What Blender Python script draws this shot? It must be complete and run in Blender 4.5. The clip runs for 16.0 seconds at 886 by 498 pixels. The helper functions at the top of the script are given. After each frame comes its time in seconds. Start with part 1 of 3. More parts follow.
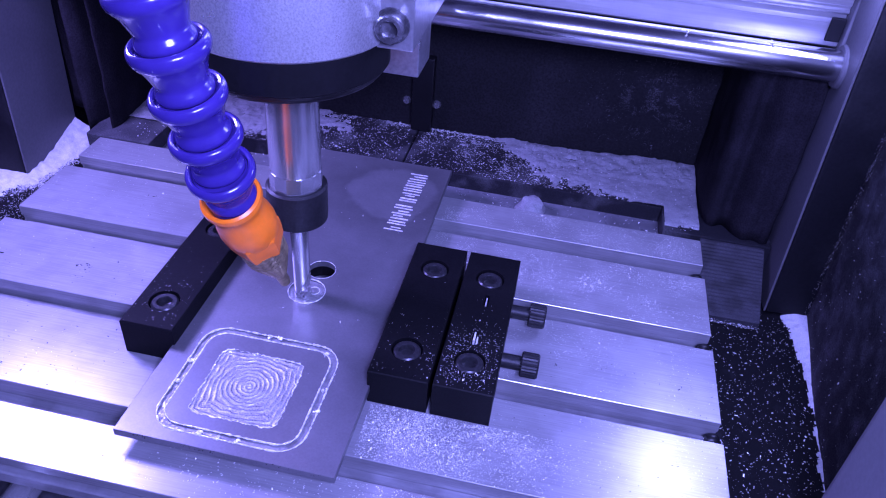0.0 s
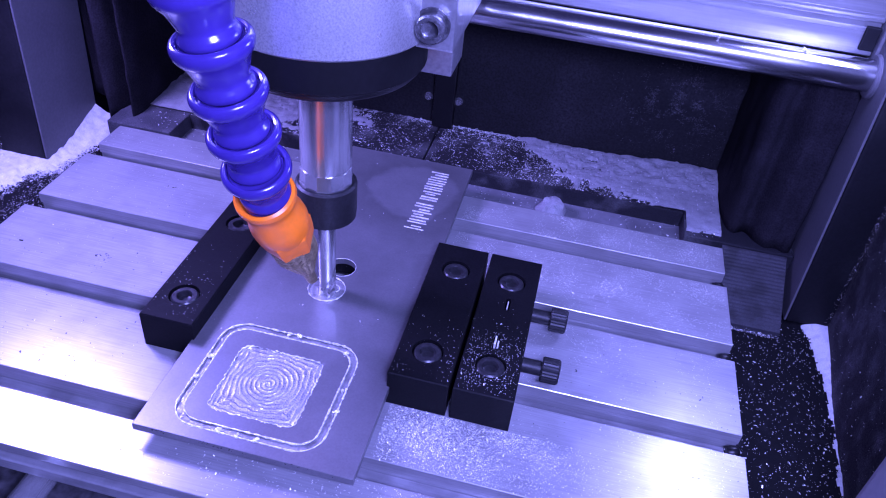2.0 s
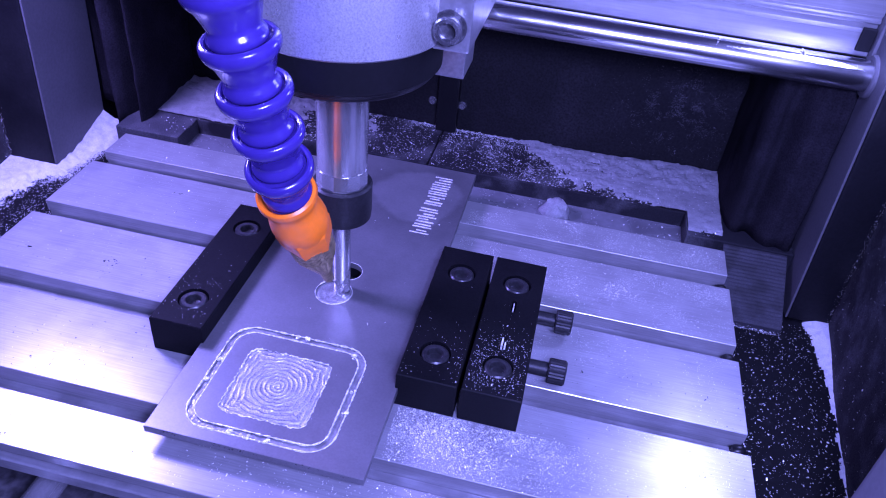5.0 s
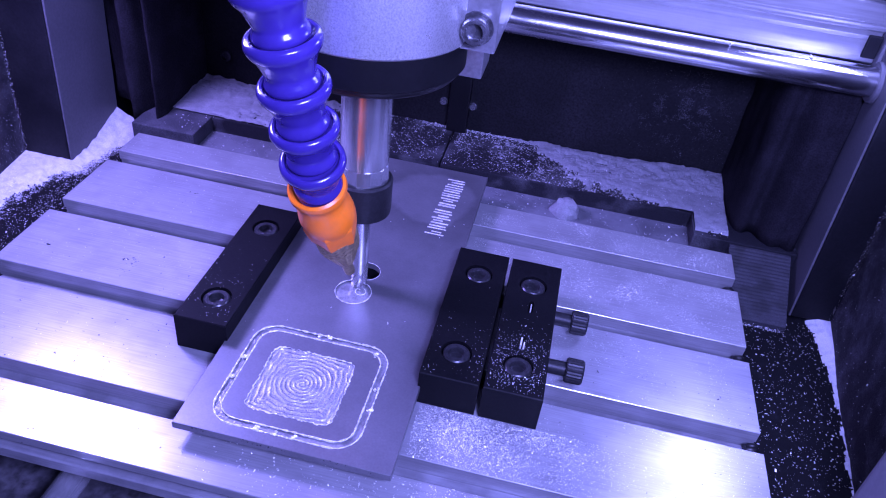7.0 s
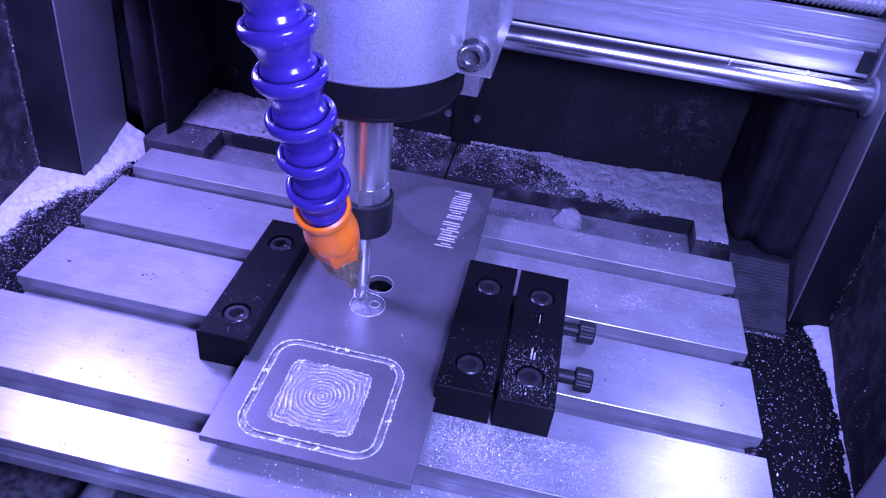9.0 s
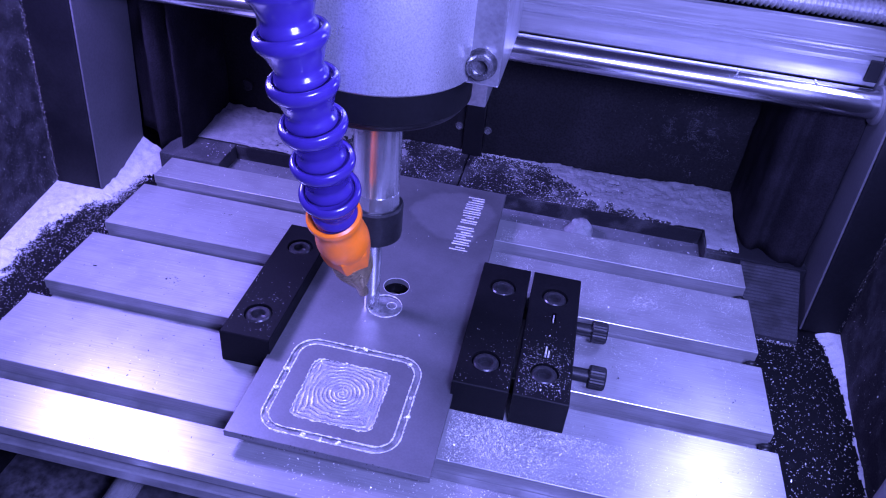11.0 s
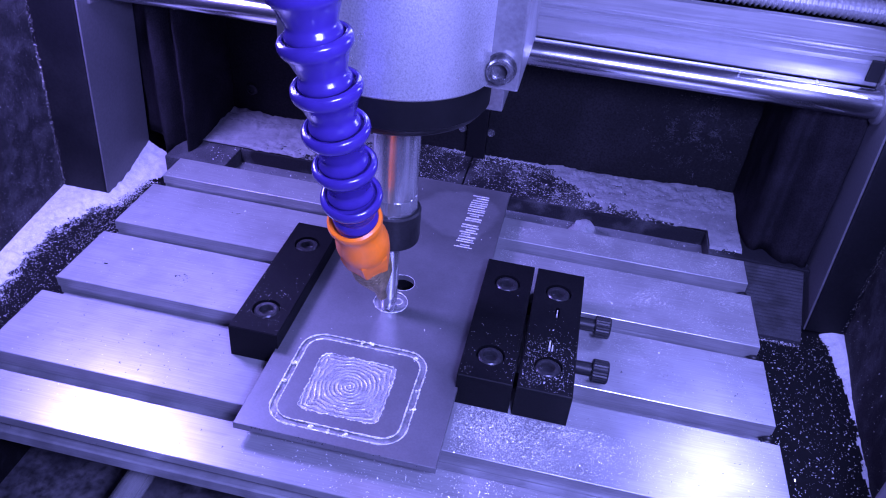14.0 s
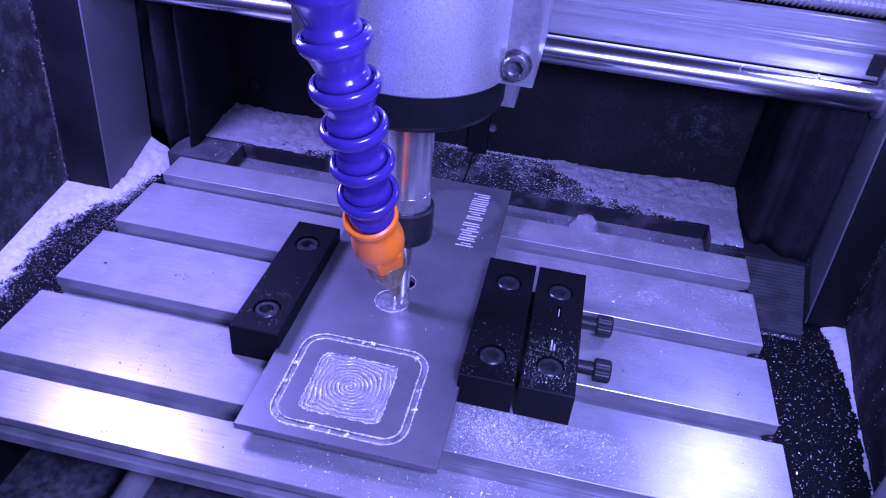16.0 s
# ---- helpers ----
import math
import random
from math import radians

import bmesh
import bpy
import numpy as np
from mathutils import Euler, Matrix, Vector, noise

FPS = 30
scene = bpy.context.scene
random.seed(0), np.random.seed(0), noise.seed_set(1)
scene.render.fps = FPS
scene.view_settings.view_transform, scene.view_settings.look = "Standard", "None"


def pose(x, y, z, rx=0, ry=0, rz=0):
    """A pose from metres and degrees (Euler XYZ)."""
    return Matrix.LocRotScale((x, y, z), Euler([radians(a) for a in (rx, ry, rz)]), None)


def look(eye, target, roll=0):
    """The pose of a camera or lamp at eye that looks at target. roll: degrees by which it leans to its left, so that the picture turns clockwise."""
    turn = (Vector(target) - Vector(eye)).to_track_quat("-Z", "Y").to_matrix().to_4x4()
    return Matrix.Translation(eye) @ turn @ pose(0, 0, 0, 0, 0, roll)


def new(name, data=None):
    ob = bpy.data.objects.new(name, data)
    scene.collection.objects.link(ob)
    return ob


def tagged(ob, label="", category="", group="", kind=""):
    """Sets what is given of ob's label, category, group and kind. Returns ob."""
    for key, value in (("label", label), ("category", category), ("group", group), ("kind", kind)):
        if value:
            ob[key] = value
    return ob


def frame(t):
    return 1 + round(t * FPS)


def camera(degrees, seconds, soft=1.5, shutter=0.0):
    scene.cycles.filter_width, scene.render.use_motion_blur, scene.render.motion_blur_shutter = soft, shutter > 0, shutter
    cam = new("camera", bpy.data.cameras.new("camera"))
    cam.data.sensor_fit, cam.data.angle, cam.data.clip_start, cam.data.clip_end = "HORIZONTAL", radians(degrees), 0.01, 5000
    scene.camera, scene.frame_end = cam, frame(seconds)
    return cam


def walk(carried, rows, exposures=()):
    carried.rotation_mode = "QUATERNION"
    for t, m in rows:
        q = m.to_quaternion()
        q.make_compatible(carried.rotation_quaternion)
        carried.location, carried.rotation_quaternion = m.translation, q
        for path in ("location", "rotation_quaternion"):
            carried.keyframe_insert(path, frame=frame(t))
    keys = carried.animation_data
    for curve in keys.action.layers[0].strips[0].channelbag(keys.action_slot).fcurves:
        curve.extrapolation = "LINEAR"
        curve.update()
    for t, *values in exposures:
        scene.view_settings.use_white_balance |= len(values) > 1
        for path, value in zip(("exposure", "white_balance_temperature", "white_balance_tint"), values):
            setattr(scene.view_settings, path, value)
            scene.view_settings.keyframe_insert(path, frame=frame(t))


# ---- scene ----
cam = camera(61.05, 16.0, soft=1.1)
PATH = [
    (0, (0.07866, -0.17973, 0.19271), (0.04296, 0.05554, 0.01002), 5.02),
    (0.5, (0.07695, -0.17473, 0.19037), (0.03857, 0.05917, 0.00648), 5.57),
    (1, (0.07598, -0.17474, 0.19097), (0.03654, 0.05800, 0.00583), 5.62),
    (1.5, (0.07447, -0.17664, 0.19083), (0.03571, 0.05627, 0.00575), 5.81),
    (2, (0.07205, -0.17801, 0.19307), (0.03457, 0.05509, 0.00797), 6.41),
    (2.5, (0.07148, -0.17917, 0.19160), (0.03430, 0.05489, 0.00766), 6.54),
    (3, (0.07026, -0.18119, 0.19137), (0.03316, 0.05345, 0.00814), 6.57),
    (3.5, (0.07017, -0.18298, 0.19137), (0.03260, 0.05205, 0.00875), 6.48),
    (4, (0.07009, -0.18409, 0.19163), (0.03225, 0.05124, 0.00946), 6.41),
    (6.5, (0.06626, -0.18928, 0.19369), (0.03016, 0.04654, 0.01180), 5.83),
    (7, (0.05866, -0.19463, 0.19377), (0.02666, 0.04271, 0.01310), 7.41),
    (7.5, (0.05534, -0.19403, 0.19568), (0.02590, 0.04310, 0.01428), 7.79),
    (8, (0.05190, -0.19800, 0.19951), (0.02458, 0.03925, 0.01794), 7.85),
    (8.5, (0.04970, -0.19744, 0.20468), (0.02368, 0.03868, 0.02146), 8.02),
    (9, (0.05219, -0.19865, 0.20368), (0.02244, 0.03843, 0.02227), 7.13),
    (11.5, (0.05143, -0.20425, 0.20368), (0.01672, 0.03597, 0.02736), 6.16),
    (12, (0.05146, -0.20483, 0.20313), (0.01606, 0.03572, 0.02739), 6.11),
    (12.5, (0.05228, -0.20535, 0.20289), (0.01618, 0.03555, 0.02777), 6.01),
    (13, (0.05273, -0.20495, 0.20298), (0.01604, 0.03583, 0.02783), 5.89),
    (13.5, (0.05307, -0.20524, 0.20314), (0.01618, 0.03542, 0.02786), 5.75),
    (14, (0.05300, -0.20536, 0.20373), (0.01603, 0.03508, 0.02817), 5.64),
    (14.5, (0.05222, -0.20602, 0.20300), (0.01571, 0.03450, 0.02745), 5.81),
    (15, (0.05144, -0.20729, 0.20302), (0.01538, 0.03317, 0.02729), 5.96),
    (15.5, (0.05176, -0.20731, 0.20295), (0.01548, 0.03287, 0.02688), 5.93),
    (16, (0.05237, -0.20682, 0.20369), (0.01549, 0.03279, 0.02699), 5.51),
]
walk(cam, [(t, look(eye, target, roll)) for t, eye, target, roll in PATH],
     [(0, 0.10), (0.5, 0.23), (1, 0.28), (4, 0.26), (6.5, 0.22), (9, 0.18), (11.5, 0.12), (16, 0.09)])
# carriage slides sideways, table slides fore and aft: seconds, carriage x, table y, in millimetres
FEED = [
    (0, -0.14, 1.78),
    (0.5, 0.20, 1.55),
    (1, 0.55, 1.53),
    (1.5, 0.99, 1.42),
    (2, 1.36, 1.09),
    (2.5, 1.62, 0.83),
    (3, 1.94, 0.60),
    (3.5, 2.22, 0.25),
    (4, 2.39, -0.13),
    (5.25, 3.25, -2.25),
    (6.5, 2.06, -4.18),
    (7, 1.36, -4.85),
    (7.5, 0.19, -5.25),
    (8, -0.94, -5.08),
    (8.5, -1.95, -4.54),
    (9, -3.19, -4.02),
    (10.25, -4.81, -1.31),
    (11.5, -4.40, 1.50),
    (12, -3.63, 2.33),
    (12.5, -2.76, 3.09),
    (13, -1.65, 3.79),
    (13.5, -0.37, 3.95),
    (14, 0.90, 3.84),
    (14.5, 2.02, 3.46),
    (15, 3.03, 2.84),
    (15.5, 3.96, 1.82),
    (16, 4.65, 0.86),
]

# ---- world, lamps ----
world = bpy.data.worlds.new("world")
scene.world = world
world.use_nodes = True
world.node_tree.nodes["Background"].inputs[0].default_value = (0.15, 0.14, 0.6, 1)
world.node_tree.nodes["Background"].inputs[1].default_value = 0.20
LED_VIOLET, LED_BLUE = (0.308, 0.260, 1.07), (0.284, 0.296, 1.04)


def led_bar(eye, target, long, wide, watts, colour):
    data = bpy.data.lights.new("led_bar", "AREA")
    data.shape, data.size, data.size_y = "RECTANGLE", long * 0.001, wide * 0.001
    data.energy, data.color = watts, colour
    ob = new("led_bar", data)
    ob.matrix_world = look([c * 0.001 for c in eye], [c * 0.001 for c in target])
    return ob


led_bar((-163, 36, 172), (0, 20, 10), 50, 60, 1.38, LED_VIOLET)
led_bar((171, 88, 140), (90, -30, 0), 44, 44, 0.30, LED_BLUE)
led_bar((135, -210, 240), (10, 10, 50), 100, 60, 3.2, LED_BLUE)


# ---- materials ----
def material(name, base, rough=0.5, metal=0.0, grain=400.0, grain_amount=0.25, bump=0.05, spots=40.0, spot_amount=0.25,
             stretch=(1, 1, 1), spot_colour=None, edge=(0.45, 0.62), patchy=1.0, specular=0.5):
    m = bpy.data.materials.new(name)
    m.use_nodes = True
    nt = m.node_tree
    n, link = nt.nodes, nt.links.new
    b = n["Principled BSDF"]
    b.inputs["Roughness"].default_value, b.inputs["Metallic"].default_value = rough, metal
    b.inputs["Specular IOR Level"].default_value = specular
    co = n.new("ShaderNodeTexCoord")
    mp = n.new("ShaderNodeMapping")
    mp.inputs["Scale"].default_value = stretch
    link(co.outputs["Object"], mp.inputs["Vector"])
    fine, coarse = n.new("ShaderNodeTexNoise"), n.new("ShaderNodeTexNoise")
    fine.inputs["Scale"].default_value, coarse.inputs["Scale"].default_value = grain, spots
    fine.inputs["Detail"].default_value, coarse.inputs["Detail"].default_value = 4, 6
    link(mp.outputs[0], fine.inputs["Vector"])
    link(co.outputs["Object"], coarse.inputs["Vector"])
    r1 = n.new("ShaderNodeMapRange")
    r1.inputs["To Min"].default_value, r1.inputs["To Max"].default_value = 1 - grain_amount, 1 + grain_amount
    r1.inputs["From Min"].default_value, r1.inputs["From Max"].default_value = 0.3, 0.7
    link(fine.outputs["Fac"], r1.inputs["Value"])
    ramp = n.new("ShaderNodeValToRGB")
    ramp.color_ramp.elements[0].position, ramp.color_ramp.elements[1].position = edge
    link(coarse.outputs["Fac"], ramp.inputs["Fac"])
    mix = n.new("ShaderNodeMix")
    mix.data_type = "RGBA"
    sc = spot_colour or tuple(c * (1 - spot_amount) for c in base)
    mix.inputs["A"].default_value, mix.inputs["B"].default_value = (*base, 1), (*sc, 1)
    fac = n.new("ShaderNodeMath")
    fac.operation = "MULTIPLY"
    fac.inputs[1].default_value = 1.0 if spot_colour is None else spot_amount
    link(ramp.outputs["Color"], fac.inputs[0])
    link(fac.outputs[0], mix.inputs["Factor"])
    mul = n.new("ShaderNodeMix")
    mul.data_type, mul.blend_type = "RGBA", "MULTIPLY"
    mul.inputs["Factor"].default_value = 1
    link(mix.outputs["Result"], mul.inputs["A"])
    link(r1.outputs[0], mul.inputs["B"])
    link(mul.outputs["Result"], b.inputs["Base Color"])
    r2 = n.new("ShaderNodeMapRange")
    r2.inputs["To Min"].default_value, r2.inputs["To Max"].default_value = max(rough - 0.08 * patchy, 0.03), min(rough + 0.12 * patchy, 1)
    link(coarse.outputs["Fac"], r2.inputs["Value"])
    link(r2.outputs[0], b.inputs["Roughness"])
    if bump:
        bp = n.new("ShaderNodeBump")
        bp.inputs["Strength"].default_value, bp.inputs["Distance"].default_value = bump, 0.0005
        link(fine.outputs["Fac"], bp.inputs["Height"])
        link(bp.outputs[0], b.inputs["Normal"])
    return m


ALU_TABLE = material("brushed_aluminium", (0.34, 0.34, 0.355), 0.30, 0.40, 1900, 0.12, 0.06, 60, 0.14, (0.03, 1, 1), patchy=0.35)
ALU_SLOT = material("slot_aluminium", (0.30, 0.30, 0.32), 0.45, 0.3, 900, 0.12, 0.10, 60, 0.35, (0.05, 1, 1))
ALU_PLATE = material("milled_sheet", (0.235, 0.235, 0.25), 0.36, 0.62, 1500, 0.07, 0.03, 38, 0.34, edge=(0.36, 0.70), patchy=1.5)


def water_stain(mat, x, y, radius):
    """A dried tide mark round a spot of a sheet, in metres."""
    n, link = mat.node_tree.nodes, mat.node_tree.links.new
    b = n["Principled BSDF"]
    base, co = b.inputs["Base Color"].links[0].from_socket, n.new("ShaderNodeTexCoord")
    warp, add, far = n.new("ShaderNodeTexNoise"), n.new("ShaderNodeVectorMath"), n.new("ShaderNodeVectorMath")
    warp.inputs["Scale"].default_value, warp.inputs["Detail"].default_value = 55, 3
    amount = n.new("ShaderNodeVectorMath")
    amount.operation, amount.inputs[3].default_value = "SCALE", 0.022
    link(co.outputs["Object"], warp.inputs["Vector"])
    link(warp.outputs["Color"], amount.inputs[0])
    link(co.outputs["Object"], add.inputs[0])
    link(amount.outputs[0], add.inputs[1])
    far.operation = "DISTANCE"
    far.inputs[1].default_value = (x + 0.011, y + 0.011, 0.019)
    link(add.outputs[0], far.inputs[0])
    ring = n.new("ShaderNodeValToRGB")
    el = ring.color_ramp.elements
    el[0].position, el[0].color = 0.0, (1.14, 1.14, 1.14, 1)
    el[1].position, el[1].color = 1.0, (1, 1, 1, 1)
    for pos, v in ((0.42, 1.12), (0.50, 0.80), (0.58, 0.84), (0.8, 0.98)):
        e = el.new(pos)
        e.color = (v, v, v, 1)
    scale = n.new("ShaderNodeMath")
    scale.operation, scale.inputs[1].default_value = "MULTIPLY", 0.5 / radius
    link(far.outputs["Value"], scale.inputs[0])
    link(scale.outputs[0], ring.inputs["Fac"])
    mul = n.new("ShaderNodeMix")
    mul.data_type, mul.blend_type = "RGBA", "MULTIPLY"
    mul.inputs["Factor"].default_value = 1
    link(base, mul.inputs["A"])
    link(ring.outputs["Color"], mul.inputs["B"])
    link(mul.outputs["Result"], b.inputs["Base Color"])


water_stain(ALU_PLATE, 0.012, 0.088, 0.021)
GROOVE = material("groove_metal", (0.38, 0.38, 0.40), 0.32, 0.6, 1500, 0.15, 0.15, 200, 0.35)
POCKET = material("tool_marked_metal", (0.40, 0.40, 0.42), 0.34, 0.6, 1500, 0.25, 0.25, 300, 0.25)
CUT_METAL = material("fresh_cut_metal", (0.86, 0.86, 0.88), 0.3, 0.35, 1500, 0.3, 0.4, 300, 0.3)
BLACK_ANOD = material("black_anodised", (0.005, 0.005, 0.006), 0.45, 0.0, 1500, 0.3, 0.08, 120, 0.08, spot_colour=(0.012, 0.012, 0.013), specular=0.08)
BLACK_STEEL = material("black_oxide_steel", (0.020, 0.020, 0.023), 0.45, 0.35, 1200, 0.3, 0.15, 260, 0.3)
SILVER = material("silver_lacquer", (0.90, 0.90, 0.93), 0.28, 0.84, 1900, 0.20, 0.22, 40, 0.08)
STEEL = material("ground_steel", (0.58, 0.58, 0.60), 0.19, 0.9, 700, 0.06, 0.03, 60, 0.12, (1, 1, 0.05))
CHROME = material("polished_rail", (0.62, 0.62, 0.65), 0.19, 1.0, 800, 0.05, 0.03, 60, 0.1, (0.03, 1, 1))
RUBBER = material("black_plastic", (0.006, 0.006, 0.007), 0.35, 0.0, 900, 0.2, 0.05, 120, 0.2, specular=0.3)
BLUE = material("blue_plastic", (0.040, 0.023, 0.185), 0.17, 0.0, 600, 0.06, 0.03, 150, 0.12)
ORANGE = material("orange_plastic", (0.95, 0.20, 0.012), 0.32, 0.0, 600, 0.06, 0.03, 150, 0.10)
BRASS = material("dull_brass", (0.42, 0.34, 0.20), 0.38, 0.85, 900, 0.2, 0.1, 150, 0.25)
GREY_PAINT = material("grey_paint", (0.118, 0.115, 0.130), 0.55, 0.0, 700, 0.1, 0.05, 18, 0.18)
BLACK_PAINT = material("black_paint", (0.006, 0.006, 0.008), 0.6, 0.0, 900, 0.25, 0.05, 30, 0.6, spot_colour=(0.018, 0.018, 0.02), specular=0.25)
FABRIC = material("black_fabric", (0.020, 0.020, 0.023), 0.85, 0.0, 1700, 0.6, 0.6, 110, 0.9, spot_colour=(0.085, 0.082, 0.095), edge=(0.42, 0.78), specular=0.2)
COVER = material("black_cover", (0.013, 0.012, 0.015), 0.85, 0.0, 1300, 0.4, 0.3, 70, 0.6, spot_colour=(0.022, 0.020, 0.025), specular=0.06)
DUSTY_DECK = material("dusty_black_deck", (0.014, 0.014, 0.017), 0.6, 0.0, 2200, 0.5, 0.4, 55, 0.75, spot_colour=(0.10, 0.10, 0.11), edge=(0.5, 0.72), specular=0.15)
FILMED_DECK = material("dust_filmed_deck", (0.045, 0.045, 0.052), 0.65, 0.0, 2200, 0.5, 0.3, 70, 0.5, spot_colour=(0.11, 0.11, 0.12), specular=0.2)
FLOOR_BLACK = material("speckled_black_floor", (0.004, 0.004, 0.005), 0.7, 0.0, 2200, 0.5, 0.3, 220, 0.5, spot_colour=(0.022, 0.022, 0.025), edge=(0.55, 0.75), specular=0.12)
TRAY_GREY = material("wet_grey_tray", (0.17, 0.17, 0.19), 0.25, 0.1, 400, 0.1, 0.05, 50, 0.35)
DUST = material("white_metal_dust", (0.62, 0.62, 0.64), 0.75, 0.0, 5200, 0.35, 0.25, 300, 0.16)
# White dust darkened for the weaker light at the rear, mottled where thin.
SHADED_DUST = material("shaded_thin_dust", (0.27, 0.27, 0.29), 0.75, 0.0, 4200, 0.45, 0.35, 130, 0.28, edge=(0.40, 0.70))
CHIP = material("bright_chip", (0.94, 0.94, 0.95), 0.28, 0.45, 900, 0.1, 0, 300, 0.1)
ROD = material("worn_rod_steel", (0.88, 0.88, 0.90), 0.15, 0.8, 700, 0.1, 0.05, 60, 0.2, (1, 0.05, 1))
BEAM = material("extruded_aluminium", (0.56, 0.56, 0.59), 0.40, 0.93, 900, 0.12, 0.12, 30, 0.15, (0.03, 1, 1))


# ---- mesh helpers, in millimetres ----
def mesh_of(name, bm, mat, smooth=False):
    bmesh.ops.scale(bm, vec=(0.001,) * 3, verts=bm.verts)
    me = bpy.data.meshes.new(name)
    bm.to_mesh(me)
    bm.free()
    me.materials.append(mat)
    if smooth:
        for p in me.polygons:
            p.use_smooth = True
        me.set_sharp_from_angle(angle=radians(40))
    return me


def part(name, bm, mat, parent=None, label="", at=None, smooth=False):
    ob = new(name, mesh_of(name, bm, mat, smooth))
    if at is not None:
        ob.matrix_basis = at
    if parent:
        ob.parent = parent
    if label:
        ob["label"] = label
    return ob


def empty(name, label, category, group="", x=0, y=0, z=0, kind=""):
    ob = new(name)
    ob.empty_display_size = 0.01
    ob.location = (x * 0.001, y * 0.001, z * 0.001)
    return tagged(ob, label, category, group, kind)


def box(bm, x0, x1, y0, y1, z0, z1, bevel=0.0):
    r = bmesh.ops.create_cube(bm, size=1)
    for v in r["verts"]:
        v.co = ((x0 + x1) / 2 + v.co.x * (x1 - x0), (y0 + y1) / 2 + v.co.y * (y1 - y0), (z0 + z1) / 2 + v.co.z * (z1 - z0))
    if bevel:
        edges = {e for v in r["verts"] for e in v.link_edges}
        bmesh.ops.bevel(bm, geom=list(edges), offset=bevel, segments=2, affect="EDGES", profile=0.6)
    return bm


def boxed(*a, bevel=0.0):
    return box(bmesh.new(), *a, bevel=bevel)


def lathe(profile, seg=32, m=None, bm=None):
    """Turns (radius, height) pairs about z."""
    bm = bm or bmesh.new()
    rings = []
    for r, z in profile:
        if r < 1e-4:
            rings.append([bm.verts.new((0, 0, z))])
        else:
            rings.append([bm.verts.new((r * math.cos(a), r * math.sin(a), z)) for a in (2 * math.pi * k / seg for k in range(seg))])
    for a, b in zip(rings, rings[1:]):
        for k in range(seg):
            q = [a[k % len(a)], a[(k + 1) % len(a)], b[(k + 1) % len(b)], b[k % len(b)]]
            q = list(dict.fromkeys(q))
            if len(q) > 2:
                bm.faces.new(q)
    if m is not None:
        vs = [v for r in rings for v in r]
        bmesh.ops.transform(bm, matrix=m, verts=vs)
    bmesh.ops.recalc_face_normals(bm, faces=bm.faces)
    return bm


def rounded(cx, cy, hx, hy, r, seg=8):
    pts = []
    for sx, sy, a0 in ((1, 1, 0), (-1, 1, 90), (-1, -1, 180), (1, -1, 270)):
        for k in range(seg + 1):
            a = radians(a0 + 90 * k / seg)
            pts.append((cx + sx * (hx - r) + r * math.cos(a), cy + sy * (hy - r) + r * math.sin(a)))
    return pts


def circle(cx, cy, r, seg=40):
    return [(cx + r * math.cos(2 * math.pi * k / seg), cy + r * math.sin(2 * math.pi * k / seg)) for k in range(seg)]


def sheet(bm, loops, z):
    """A flat face at z between an outer loop and holes. Returns the rings of vertices."""
    rings, edges = [], []
    for loop in loops:
        vs = [bm.verts.new((x, y, z)) for x, y in loop]
        rings.append(vs)
        edges += [bm.edges.new((vs[k], vs[(k + 1) % len(vs)])) for k in range(len(vs))]
    bmesh.ops.triangle_fill(bm, use_beauty=True, use_dissolve=False, edges=edges, normal=(0, 0, 1))
    return rings


def skirt(bm, ring, z, loop=None):
    low = [bm.verts.new((*(loop[k] if loop else v.co[:2]), z)) for k, v in enumerate(ring)]
    for k in range(len(ring)):
        j = (k + 1) % len(ring)
        bm.faces.new((ring[k], ring[j], low[j], low[k]))
    return low


def slab(outer, holes, z0, z1, chamfer=0.0):
    """A slab with an upper chamfer. holes: (loop, depth), depth None goes through."""
    bm = bmesh.new()
    cx, cy = (sum(p[i] for p in outer) / len(outer) for i in (0, 1))
    top = [(x - math.copysign(chamfer, x - cx), y - math.copysign(chamfer, y - cy)) for x, y in outer]
    rings = sheet(bm, [top] + [h for h, _ in holes], z1)
    rim = skirt(bm, rings[0], z1 - chamfer, outer) if chamfer else rings[0]
    base = skirt(bm, rim, z0)
    bottom = [base]
    for ring, (_, depth) in zip(rings[1:], holes):
        low = skirt(bm, ring, z0 if depth is None else z1 - depth)
        if depth is None:
            bottom.append(low)
        else:
            bm.faces.new(low)
    edges = [bm.edges.get((r[k], r[(k + 1) % len(r)])) for r in bottom for k in range(len(r))]
    bmesh.ops.triangle_fill(bm, use_beauty=True, use_dissolve=False, edges=edges, normal=(0, 0, -1))
    bmesh.ops.recalc_face_normals(bm, faces=bm.faces)
    return bm


def strip(profile, x0, x1):
    """A (y, z) outline pulled along x."""
    bm = bmesh.new()
    a, b = ([bm.verts.new((x, y, z)) for y, z in profile] for x in (x0, x1))
    n = len(profile)
    for k in range(n):
        bm.faces.new((a[k], a[(k + 1) % n], b[(k + 1) % n], b[k]))
    bm.faces.new(a)
    bm.faces.new(b)
    bmesh.ops.recalc_face_normals(bm, faces=bm.faces)
    return bm


